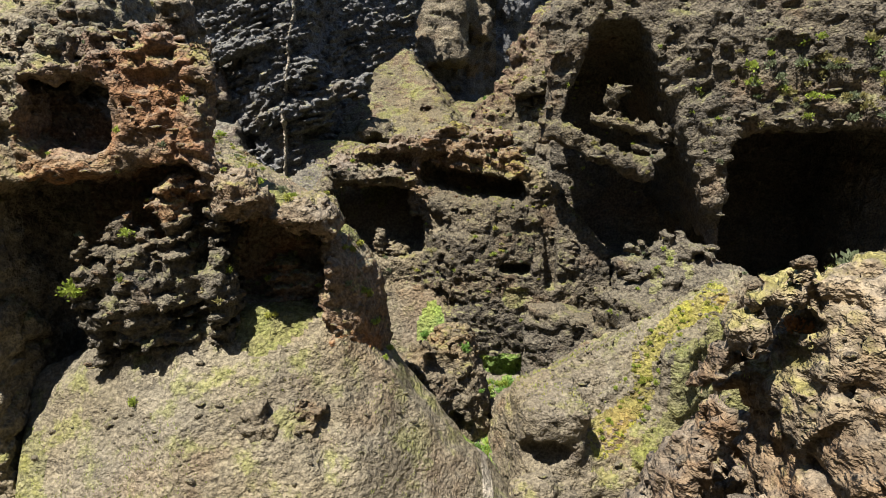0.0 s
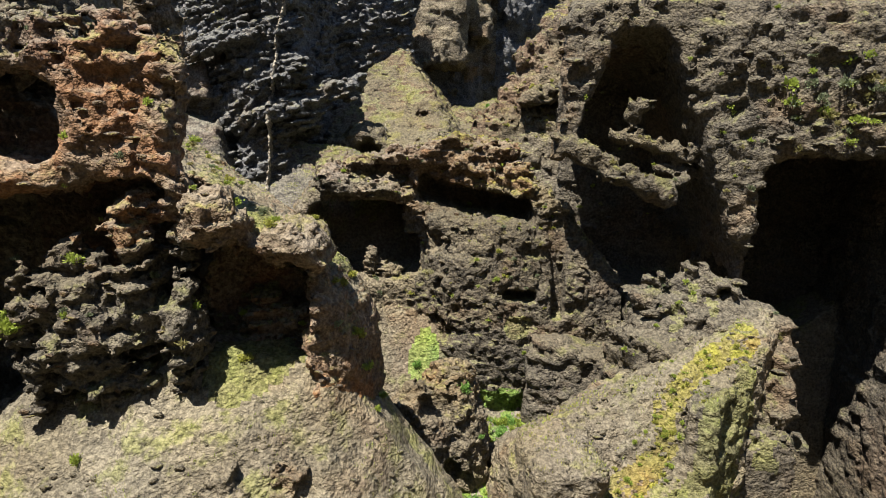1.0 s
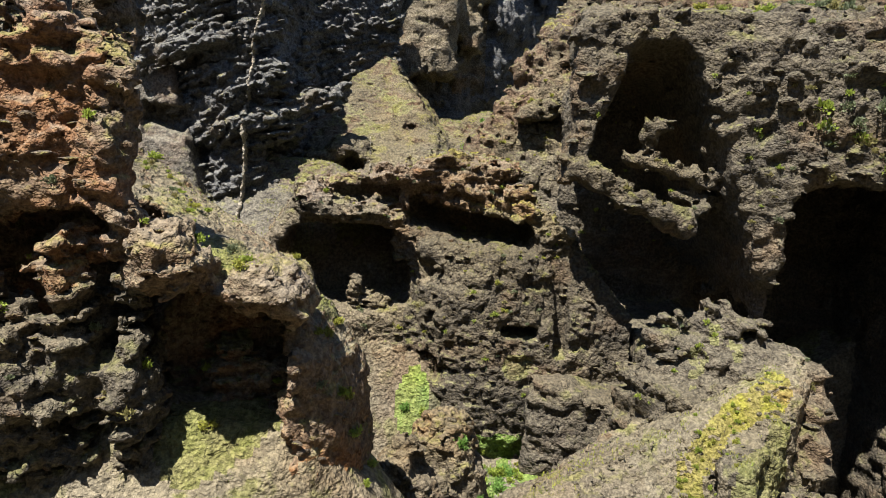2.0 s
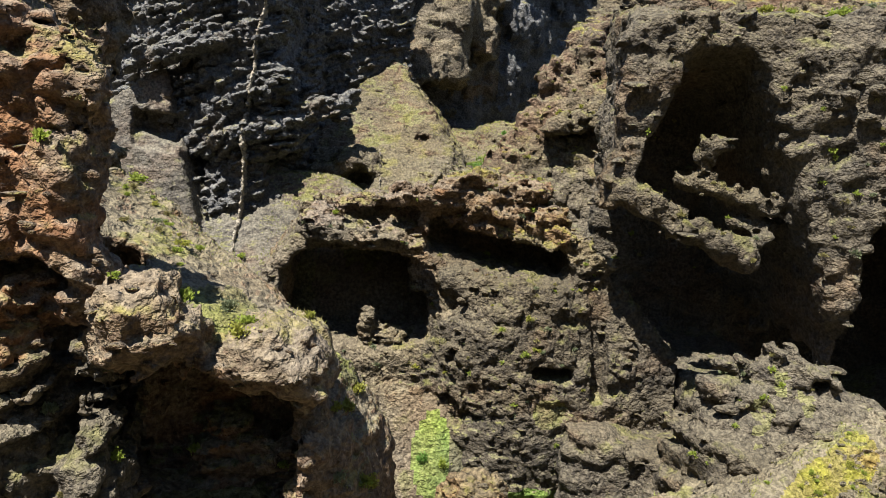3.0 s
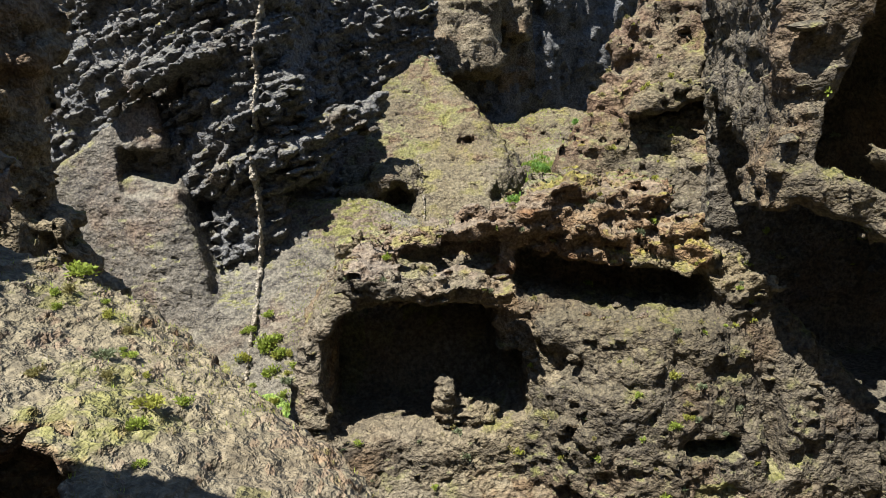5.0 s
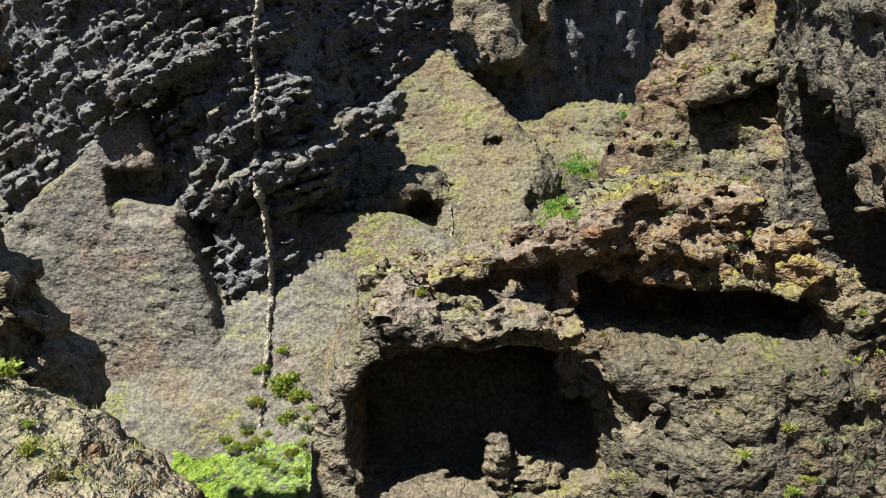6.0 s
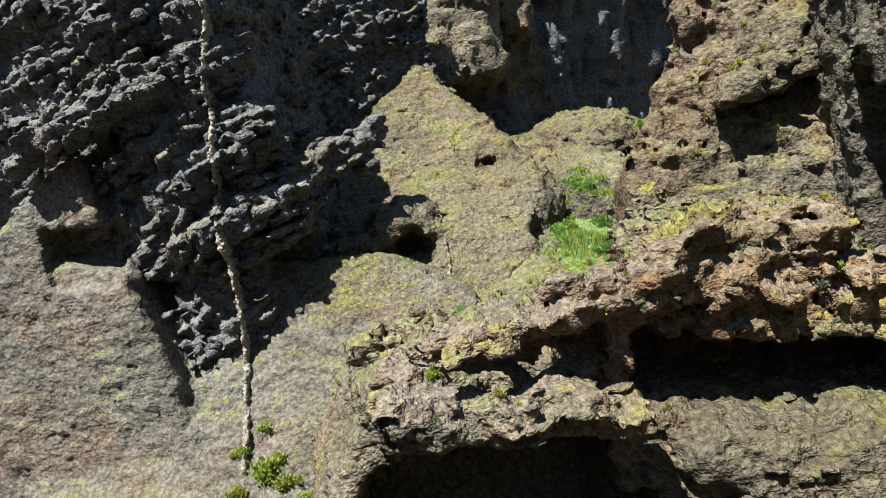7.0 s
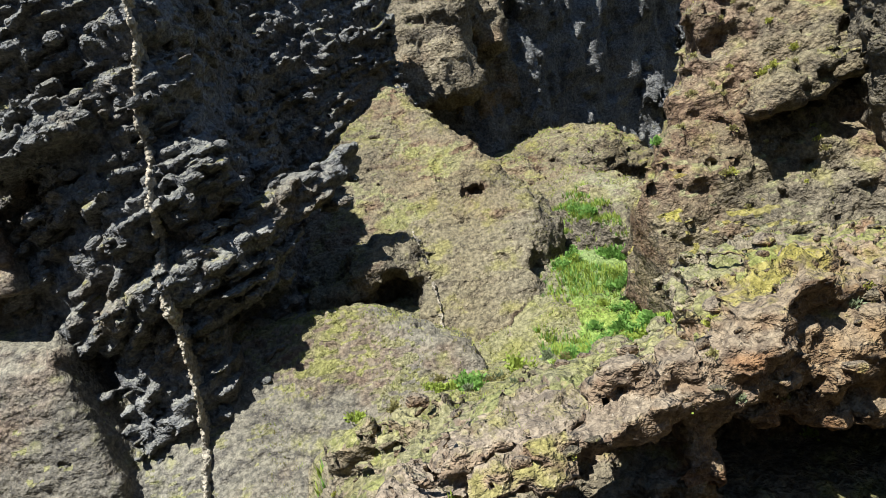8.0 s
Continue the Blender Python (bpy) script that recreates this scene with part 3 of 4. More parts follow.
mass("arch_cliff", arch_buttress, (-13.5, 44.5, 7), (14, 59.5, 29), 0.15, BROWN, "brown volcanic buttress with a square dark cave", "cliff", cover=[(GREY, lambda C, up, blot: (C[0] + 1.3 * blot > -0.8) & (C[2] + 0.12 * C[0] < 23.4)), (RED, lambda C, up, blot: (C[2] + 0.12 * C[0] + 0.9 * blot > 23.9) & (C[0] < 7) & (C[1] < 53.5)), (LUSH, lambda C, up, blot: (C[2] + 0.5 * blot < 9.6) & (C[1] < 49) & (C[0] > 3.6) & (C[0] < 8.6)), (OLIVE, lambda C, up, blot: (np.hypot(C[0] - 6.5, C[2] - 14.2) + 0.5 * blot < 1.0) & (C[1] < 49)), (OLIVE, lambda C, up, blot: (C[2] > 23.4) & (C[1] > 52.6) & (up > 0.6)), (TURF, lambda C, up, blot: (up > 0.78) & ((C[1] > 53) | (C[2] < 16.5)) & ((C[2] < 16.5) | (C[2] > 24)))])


def right_cliff(P, fine):
    d = faces(P, [((14, 45.6, 24), (-0.2, -0.97, 0.07)), ((7.7, 46.8, 28), (-0.96, 0.22, 0.05)), ((14, 46, 36.4), (-0.04, -0.1, 1)), ((0, 68, 0), (0, 1, 0))], 0.8)
    if fine:
        d = beds(P, d, 0.25, 1.4, 0.05, 31)
        d = craggy(P, d, 0.42, 32)
    soft = 0.2 * billow(P, 1.5, 3, 37) if fine else 0
    # tall shaded hollow, wider below, open to the side under its left post
    tall = faces(P, [((11.2, 46, 33), (-1, 0, 0.36)), ((17.2, 46, 27.5), (0.94, 0, 0.34)), ((12.4, 46, 34.7), (0.05, 0.25, 1)), ((0, 58, 0), (0, 1, 0)), ((14, 46, 16.2), (0.0, 0, -1))], 0.8)
    under = box(P, (9.0, 47, 19.6), (5.0, 9.0, 6.0), 1.2, tip=-0.2)
    d = cut(d, join(tall, under, 0.6) + soft, 0.4)
    d = cut(d, box(P, (26.8, 45, 10), (6.0, 13.8, 17), 2.0) + soft, 0.5)
    d = cut(d, ell(P, (20.0, 43.6, 19.3), (0.8, 2.4, 2.2)), 0.3)
    # rock nose and slope under the hollow
    nose = faces(P, [((15.3, 44.4, 20.3), (-0.25, -0.82, 0.5)), ((15.2, 45, 20.6), (-0.62, 0, 0.78)), ((15.2, 45, 20.6), (0.48, 0, 0.88)), ((12.9, 44, 16), (-0.9, -0.3, 0.15)), ((0, 48.5, 0), (0, 1, 0.2)), ((21.4, 44, 15), (1, 0, 0))], 0.6)
    if fine:
        nose = craggy(P, courses(P, nose, 0.5, 1.5, -0.3, 1.8, 34), 0.5, 38)
    d = join(d, nose, 0.5)
    c = join(rod(P, (8.9, 46.8, 27.2), (12.0, 46.0, 25.5), 0.5, 0.8), rod(P, (12.0, 46.0, 25.5), (15.2, 45.9, 24.3), 0.8, 0.95), 0.3)
    c = join(c, rod(P, (15.2, 45.9, 24.3), (16.6, 46.6, 25.2), 0.8, 0.6), 0.3)
    c = join(c, rod(P, (11.6, 47.4, 28.0), (16.6, 47.2, 26.8), 0.6, 0.9), 0.3)
    c = join(c, ell(P, (13.0, 47.1, 29.4), (0.7, 0.7, 1.1)), 0.3)
    c = join(c, rod(P, (14.6, 47.2, 25.8), (17.4, 48.0, 25.6), 0.6, 0.7), 0.3)
    if fine:
        c = craggy(P, c, 0.42, 36)
    return join(d, c, 0.3)


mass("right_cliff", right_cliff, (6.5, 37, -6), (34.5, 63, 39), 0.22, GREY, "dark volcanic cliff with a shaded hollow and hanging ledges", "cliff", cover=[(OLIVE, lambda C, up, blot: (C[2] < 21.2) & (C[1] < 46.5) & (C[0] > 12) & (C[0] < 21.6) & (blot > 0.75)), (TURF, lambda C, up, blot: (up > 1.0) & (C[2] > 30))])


RIDGE_STRIP = ((18.6, 39.3), (15.4, 38.2), (13.0, 36.2), (12.8, 34.9), (9.8, 33.2))
RIDGE_RIM = ((18.2, 37.6), (16.0, 35.3), (14.4, 33.8), (12.0, 32.2))


def scree_ridge(P, fine):
    d = faces(P, [((12, 37.4, 14.8), (0.01, -0.717, 0.697)), ((12, 37.6, 14.9), (-0.54, 0.44, 1)), ((16.2, 35.2, 12.2), (0.7, -0.7, 0.05)), ((12, 31.4, 8), (0, -1, 0.2)), ((5.0, 34, 10), (-1, -0.2, 0.2)), ((12, 43.0, 12), (-0.3, 1, 0.2))], 0.8)
    d = join(d, box(P, (7.0, 34.2, 9.6), (2.0, 2.9, 3.3), 1.0, tip=0.08), 0.8)
    d = join(d, box(P, (15.0, 35.6, 12.0), (0.95, 2.0, 3.0), 0.5, yaw=-30, lean=0.25), 0.4)
    if fine:
        d = craggy(P, d, 0.26, 42)
    d = cut(d, ell(P, (6.2, 31.2, 9.9), (1.9, 1.7, 0.9)), 0.3)
    b = join(ell(P, (5.7, 30.6, 7.6), (1.5, 1.3, 1.5)), ell(P, (7.4, 30.8, 7.0), (1.2, 1.0, 1.3)), 0.2)
    if fine:
        b = craggy(P, b, 0.2, 46)
    return join(d, b, 0.15)


mass("scree_ridge", scree_ridge, (2, 28, 4), (21, 45, 19.5), 0.17, EARTH, "pale gravelly ridge with yellow shrubs on its flank", "ridge", cover=[(BROWN, lambda C, up, blot: C[0] + 1.5 * blot < 10.5), (GREY, lambda C, up, blot: (np.abs(C[0] - 15.0) < 1.0) & (C[1] < 36.2)), (GOLD, lambda C, up, blot: (off_line(C, RIDGE_STRIP) + 0.3 * blot < 0.62) & (up > 0.2)), (OLIVE, lambda C, up, blot: (off_line(C, RIDGE_RIM) + 0.3 * blot < 0.45))])


def hollow_knob(P, fine):
    d = join(ell(P, (1.4, 40.2, 9.6), (2.3, 2.3, 5.4)), ell(P, (-0.8, 38.4, 9.0), (2.1, 1.9, 5.2)), 0.6)
    d = join(d, ell(P, (-1.9, 37.4, 8.2), (1.4, 1.4, 4.2)), 0.5)
    if fine:
        d = craggy(P, d, 0.32, 52)
    d = cut(d, box(P, (0.4, 37.2, 12.7), (0.95, 1.7, 0.7), 0.35, tip=-0.3), 0.2)
    d = cut(d, ell(P, (-1.0, 35.9, 9.6), (1.0, 1.3, 0.6)), 0.2)
    return cut(d, ell(P, (1.4, 37.6, 8.6), (0.6, 1.0, 0.9)), 0.2)


mass("hollow_knob", hollow_knob, (-5, 34, 3), (5, 43, 18), 0.12, BROWN, "brown pitted rock knob with two hollows", "rock", kind="thing")


def near_crag(P, fine):
    d = faces(P, [((6.0, 8, 26.1), (-1, -0.1, 0.25)), ((7, 8, 27.0), (-0.2, -0.15, 1)), ((8, 9.4, 24), (-0.1, 1, 0.3)), ((8, 3.5, 24), (0, -1, 0.2)), ((13.5, 8, 24), (1, 0, 0.4))], 0.6)
    # outer rim, parted from the crag by a deep cleft
    rim = faces(P, [((5.5, 8.6, 24.2), (-0.9, 0.1, 0.42)), ((6.0, 9.3, 24), (-0.1, 1, 0.3)), ((6.4, 8.6, 24), (1, 0.1, 0.1)), ((5.5, 7.4, 24), (0, -1, 0.1)), ((6.3, 9, 25.9), (-0.2, 0, 1))], 0.3)
    d = join(d, rim, 0.2)
    d = cut(d, faces(P, [((5.75, 8.2, 24.5), (-0.93, 0, 0.36)), ((6.75, 8.2, 24.5), (1, 0.25, -0.06)), ((6.4, 8.9, 25), (0, 1, 0.1))], 0.3), 0.2)
    if fine:
        d = craggy(P, d, 0.36, 62, 0.8, 1.1)
    return d


mass("near_crag", near_crag, (4.5, 2.5, 14), (15, 11, 29.5), 0.12, NEAR, "brown lichen-spotted crag above the ravine", "rock")


def layered_wall(P, fine):
    d = faces(P, [((-15.5, 66.4, 24), (0.5, -0.86, 0.02)), ((-15.5, 66.4, 24), (-0.12, -1, 0.02)), ((-19.5, 67.4, 24), (-0.45, -0.9, 0.02)), ((0, 94, 0), (0, 1, 0)), ((-11.6, 76, 29), (0.98, -0.12, 0.1)), ((-16, 66, 43.2), (0, 0, 1))], 1.0)
    # the wall behind the pyramid's left edge
    d = join(d, faces(P, [((-10.6, 81.8, 33), (0.5, -0.86, 0.03)), ((-3.4, 86, 33), (0.95, 0.1, 0)), ((-12.5, 80, 33), (-1, 0, 0)), ((0, 94, 0), (0, 1, 0)), ((-16, 66, 43.2), (0, 0, 1))], 0.8), 0.8)
    # stout ledges that rise to the right, with deep cavities under them
    d = join(d, rod(P, (-16.2, 66.3, 30.9), (-13.2, 67.3, 32.4), 0.6, 0.8), 0.5)
    d = join(d, rod(P, (-17.2, 66.3, 27.6), (-13.6, 67.2, 28.6), 0.7, 0.9), 0.5)
    d = join(d, rod(P, (-13.6, 67.4, 28.6), (-7.8, 71.0, 31.2), 0.7, 0.6), 0.5)
    d = join(d, rod(P, (-9.2, 70.8, 34.9), (-6.4, 73.6, 34.8), 0.8, 0.9), 0.5)
    d = join(d, rod(P, (-24.5, 67.0, 33.2), (-17.6, 66.4, 35.4), 0.5, 0.7), 0.4)
    d = cut(d, box(P, (-19.6, 66.4, 23.0), (0.9, 2.2, 3.0), 0.4, tip=0.3), 0.2)
    d = cut(d, box(P, (-11.2, 67.4, 26.0), (3.1, 2.4, 1.7), 0.8, tip=0.42), 0.4)
    for at, size in (((-13.0, 66.8, 30.5), (1.9, 1.9, 0.95)), ((-8.2, 69.8, 29.6), (1.3, 1.9, 0.8)), ((-13.4, 66.6, 34.0), (1.6, 1.7, 0.9)), ((-7.4, 71.2, 33.2), (1.5, 1.9, 0.9)), ((-18.6, 66.2, 29.4), (1.4, 1.5, 0.9)), ((-11.2, 68.0, 36.4), (2.6, 2.0, 1.0)), ((-20.5, 67.2, 33.0), (2.4, 1.6, 1.0)), ((-18.2, 66.4, 36.8), (1.8, 1.6, 0.8))):
        d = cut(d, ell(P, at, size), 0.3)
    if fine:
        d = courses(P, d, 0.6, 2.3, 0.34, 4.2, 71)
        d = courses(P, d, 0.7, 0.72, 0.34, 1.15, 75)
        d = courses(P, d, 0.25, 0.36, 0.34, 0.7, 85)
        d = craggy(P, d, 0.2, 72, 1.5, 1.1)
    return d


mass("layered_wall", layered_wall, (-36, 63, 13), (-2.5, 90, 44), 0.18, BASALT, "dark layered basalt wall with undercut beds", "cliff")


def wall_panels(P, fine):
    # tall leaning sheet
    d = faces(P, [((-24, 67.0, 30), (-0.12, -0.95, 0.2)), ((-24, 67, 31.8), (-0.55, 0.1, 0.83)), ((-21.6, 67, 31), (0.96, 0, 0.25)), ((0, 72, 0), (0, 1, 0))], 0.6)
    d = cut(d, box(P, (-22.6, 66.6, 27.8), (1.8, 1.9, 1.5), 0.5, tip=-0.1), 0.3)
    # lower sheet in front, narrowing downwards, with an overhung foot
    low = faces(P, [((-22, 66.2, 25), (-0.1, -0.95, 0.24)), ((-21.3, 66, 26.7), (0.25, -0.15, 0.93)), ((-20.7, 66, 26), (0.92, 0, -0.36)), ((-26.2, 66, 24), (-1, -0.2, 0.1)), ((-23, 66, 19.9), (0.1, -0.25, -1)), ((0, 72, 0), (0, 1, 0))], 0.5)
    d = join(d, low, 0.3)
    # slope below the layered wall, and the steep brown foot of the sheets
    slope = faces(P, [((-14, 66.3, 22.2), (-0.13, -0.75, 0.65)), ((-6.0, 67.2, 23.6), (0.55, 0.1, 0.83)), ((-4.0, 67, 22), (1, 0, 0)), ((-8.4, 68.8, 24.8), (0.1, 0.2, 0.95)), ((0, 74, 0), (0, 1, 0)), ((-27, 66, 15), (-1, 0, 0))], 0.6)
    d = join(d, slope, 0.6)
    # smooth wedges high in the wall
    d = join(d, box(P, (-9.9, 69.8, 33.1), (1.35, 0.9, 1.5), 0.25, yaw=30, lean=0.25, tip=0.6), 0.1)
    d = join(d, box(P, (-24.8, 67.6, 35.0), (1.1, 1.0, 1.6), 0.4, lean=0.3, tip=0.2), 0.1)
    d = cut(d, ell(P, (-20.6, 63.6, 15.4), (0.4, 1.4, 1.1)), 0.2)
    d = cut(d, ell(P, (-20.0, 65.6, 19.4), (0.5, 1.0, 1.4)), 0.2)
    if fine:
        d = craggy(P, d, 0.15, 172, 0.8, 2.2)
    return d


mass("wall_panels", wall_panels, (-35, 58, 9), (-3.5, 75, 37.5), 0.19, PANEL, "smooth grey-brown rock panels below the layered wall", "cliff", cover=[(TURF, lambda C, up, blot: (up > 0.8) & (C[2] < 25) & (blot > 0.1)), (LUSH, lambda C, up, blot: (C[2] + 0.7 * blot < 14.6) & (up > 0.25) & (C[0] > -21) & (C[0] < -12.5))])


def dyke_line(z):
    return -16.2 + 0.085 * np.clip(z - 18, 0, 17) + 0.25 * np.clip(z - 35, 0, 10)


def pale_dyke(P, fine):
    d = join(layered_wall(P, False) - 1.0, wall_panels(P, False) - 0.22, 0.3)
    d = d + 0.25 * rough(P, 1.5, 3, 79)
    across = np.abs(P[0] - dyke_line(P[2]) - 0.18 * lumps(P[2] / 1.7, 0 * P[2], 0 * P[2], 78)) - 0.1 - 0.05 * lumps(P[2] / 0.6, 0 * P[2], 0 * P[2], 77)
    return meet(d, across, 0.1)


mass("pale_dyke", pale_dyke, (-18, 61, 15), (-12.5, 70, 43), 0.1, DYKE, "thin pale dyke standing out of the dark wall", "rock", kind="structure")


def pyramid_rock(P, fine):
    d = faces(P, [((-4.5, 80, 31.6), (-0.08, -0.6, 0.79)), ((-4.4, 85.5, 36.0), (0.8, -0.05, 0.62)), ((-4.4, 85.5, 36.0), (-0.67, 0, 0.75)), ((-3, 66.8, 20), (-0.1, -0.88, 0.42)), ((0, 94, 0), (0, 1, 0)), ((0.9, 70, 21), (0.85, -0.5, 0.2))], 0.8)
    d = join(d, ell(P, (-7.2, 72.5, 24.5), (2.0, 2.2, 3.0)), 0.6)
    d = join(d, rod(P, (-11.0, 71.5, 24.4), (-7.5, 71.0, 25.6), 0.8, 1.0), 0.4)
    d = cut(d, ell(P, (-0.8, 67.2, 21.8), (1.8, 2.6, 1.2)), 0.2)
    for at, size in (((-3.2, 72.4, 27.0), (0.8, 1.0, 0.35)), ((-5.8, 73.0, 27.4), (0.9, 1.2, 0.5)), ((-6.4, 76.6, 30.0), (0.8, 1.2, 0.4)), ((-1.4, 75.0, 28.0), (0.5, 0.9, 0.3)), ((0.2, 70.6, 24.4), (0.5, 0.8, 0.7))):
        d = cut(d, ell(P, at, size), 0.2)
    d = cut(d, ell(P, (-6.9, 71.0, 24.0), (1.2, 2.4, 1.6)), 0.3)
    d = cut(d, ell(P, (-8.2, 72.0, 28.0), (0.9, 2.0, 1.1)), 0.3)
    if fine:
        d = craggy(P, d, 0.3, 82, 1.0, 1.8)
    return d


mass("pyramid_rock", pyramid_rock, (-12, 65.5, 17), (4, 92, 38.5), 0.19, PEAK, "pyramid-shaped brown rock peak with yellow lichen", "rock", cover=[(TURF, lambda C, up, blot: (up > 0.8) & (C[1] > 73) & (blot > 0.5))])


def pale_vein(P, fine):
    d = pyramid_rock(P, False) - 0.3 + 0.2 * rough(P, 1.2, 2, 89)
    across = np.abs(P[0] + 5.3 - 0.02 * (P[2] - 20) - 0.2 * lumps(P[2] / 1.5, 0 * P[2], 0 * P[2], 87)) - 0.07 - 0.05 * lumps(P[2] / 0.5, 0 * P[2], 0 * P[2], 88)
    return meet(d, across, 0.1)


mass("pale_vein", pale_vein, (-6.4, 64, 18.5), (-4.2, 74, 26.8), 0.09, DYKE, "thin pale vein running down the brown rock", "rock", kind="structure")


def far_wall(P, fine):
    d = faces(P, [((5, 100, 30), (0.4, -0.9, -0.12)), ((8, 98, 56), (0, -0.3, 1))], 1.0)
    d = join(d, box(P, (0.6, 98.4, 42), (3.6, 4.4, 8.5), 1.0, yaw=-10, lean=0.28), 0.8)
    d = join(d, box(P, (6.0, 100.6, 44), (1.5, 3.4, 7.0), 0.8, yaw=-8, lean=0.25), 0.8)
    d = join(d, ell(P, (5.6, 99.2, 41), (1.6, 2.0, 6.5)), 1.0)
    d = join(d, ell(P, (9.5, 101.6, 36), (1.2, 1.6, 6.0)), 1.0)
    if fine:
        d = d - 0.8 * rough([P[0], P[1], P[2] * 0.35], 2.4, 3, 93)
        d = courses(P, d, 0.3, 1.6, 0.2, 2.2, 95)
        d = craggy(P, d, 0.9, 92, 0.6, 2.2)
    return d


mass("far_wall", far_wall, (-9, 88, 20), (30, 115, 50), 0.32, BASALT, "far shaded basalt wall with vertical ribs", "cliff", cover=[(BROWN, lambda C, up, blot: (C[2] + 2 * blot > 32.0) & (C[0] < 8))])


def back_right_wall(P, fine):
    d = faces(P, [((8, 63.2, 29), (-0.16, -0.9, 0.38)), ((4.4, 66.0, 27), (-0.85, 0.5, 0.38)), ((10, 66, 42), (-0.1, -0.5, 1)), ((0, 95, 0), (0, 1, 0))], 0.8)
    d = join(d, box(P, (9.9, 63.4, 30.3), (2.4, 1.6, 0.7), 0.4, tip=0.05), 0.4)
    if fine:
        d = beds(P, d, 0.16, 1.6, -0.2, 101)
        d = craggy(P, d, 0.5, 102, 1.0, 1.4)
    return d


mass("back_cliff", back_right_wall, (3, 59, 18), (50, 80, 47), 0.25, PEAK, "sunlit brown cliff with grassy ledges", "cliff", cover=[(TURF, lambda C, up, blot: up > 0.8), (GOLD, lambda C, up, blot: (up > 0.85) & (blot > 0.35))])


def mound_outcrop(P, fine):
    d = join(ell(P, (-7.6, 26.6, 13.0), (1.8, 1.1, 2.0)), ell(P, (-6.0, 27.4, 14.4), (1.2, 0.9, 1.3)), 0.5)
    if fine:
        d = craggy(P, d, 0.35, 112)
    return d


mass("mound_outcrop", mound_outcrop, (-10.5, 24.5, 10), (-4, 29.5, 17), 0.11, BROWN, "dark brown outcrop in the scree mound", "rock", kind="thing")


def back_hill(P, fine):
    d = join(ell(P, (5.5, 84, 22.2), (5.5, 13, 5.0)), ell(P, (2.2, 90, 24.6), (4.5, 8, 4.2)), 1.0)
    d = join(d, ell(P, (9.5, 93, 25.5), (6, 6, 4.0)), 1.0)
    if fine:
        d = craggy(P, d, 0.45, 122, 1.0, 2.0)
    return d


mass("back_hill", back_hill, (-3, 71, 18), (16, 99, 31), 0.22, PEAK, "low brown hump with dry grass at the ravine's head", "hill", cover=[(TURF, lambda C, up, blot: up > 0.95)])


# ---- plants and loose stones ----
bpy.context.view_layer.update()
DEPS = bpy.context.evaluated_depsgraph_get()
DOWN = Vector((0, 0, -1))


def drop(x, y, z):
    """Where a thing let go at a place comes to rest, and the slope's normal there."""
    hit, p, n, _, ob, _ = scene.ray_cast(DEPS, Vector((x, y, z)), DOWN)
    return (p, n, ob.name) if hit else (None, None, None)


def probe(x, z, y=44.0):
    """The face that a level look along y meets."""
    hit, p, n, _, ob, _ = scene.ray_cast(DEPS, Vector((x, y, z)), Vector((0, 1, 0)))
    return (p, n, ob.name) if hit else (None, None, None)


def leaf_material(name, low, high, thin=0.35):
    m, nt, b = blank(name, 0.7)
    info = nt.nodes.new("ShaderNodeNewGeometry")
    tone = maths(nt, "ADD", maths(nt, "MULTIPLY", info.outputs["Random Per Island"], 0.6), maths(nt, "MULTIPLY", grain(nt, 1.5, 3), 0.4))
    nt.links.new(mixed(nt, tone, low, high), b.inputs["Base Color"])
    b.inputs["Transmission Weight"].default_value = 0.0
    lit = nt.nodes.new("ShaderNodeBsdfTranslucent")
    nt.links.new(mixed(nt, tone, low, high), lit.inputs[0])
    mx = nt.nodes.new("ShaderNodeMixShader")
    mx.inputs[0].default_value = thin
    out = nt.nodes["Material Output"]
    nt.links.new(b.outputs[0], mx.inputs[1])
    nt.links.new(lit.outputs[0], mx.inputs[2])
    nt.links.new(mx.outputs[0], out.inputs[0])
    return m


GREEN = leaf_material("green_leaf", (0.1, 0.2, 0.04), (0.22, 0.36, 0.08), 0.5)
LIME = leaf_material("lime_leaf", (0.15, 0.19, 0.03), (0.31, 0.37, 0.06), 0.45)
YELLOW = leaf_material("yellow_leaf", (0.17, 0.17, 0.03), (0.33, 0.33, 0.06))
SAGE = leaf_material("sage_leaf", (0.09, 0.11, 0.055), (0.2, 0.22, 0.12))
DRY = leaf_material("dry_grass", (0.13, 0.115, 0.04), (0.27, 0.24, 0.09))
RUSTY = leaf_material("rust_leaf", (0.22, 0.09, 0.03), (0.42, 0.2, 0.08))
WOOD, wood_nt, wood_b = blank("twig_bark")
wood_nt.links.new(ramp(wood_nt, grain(wood_nt, 14, 4, (1, 1, 0.2)), [(0.3, (0.06, 0.045, 0.03)), (0.7, (0.16, 0.125, 0.09))]), wood_b.inputs["Base Color"])


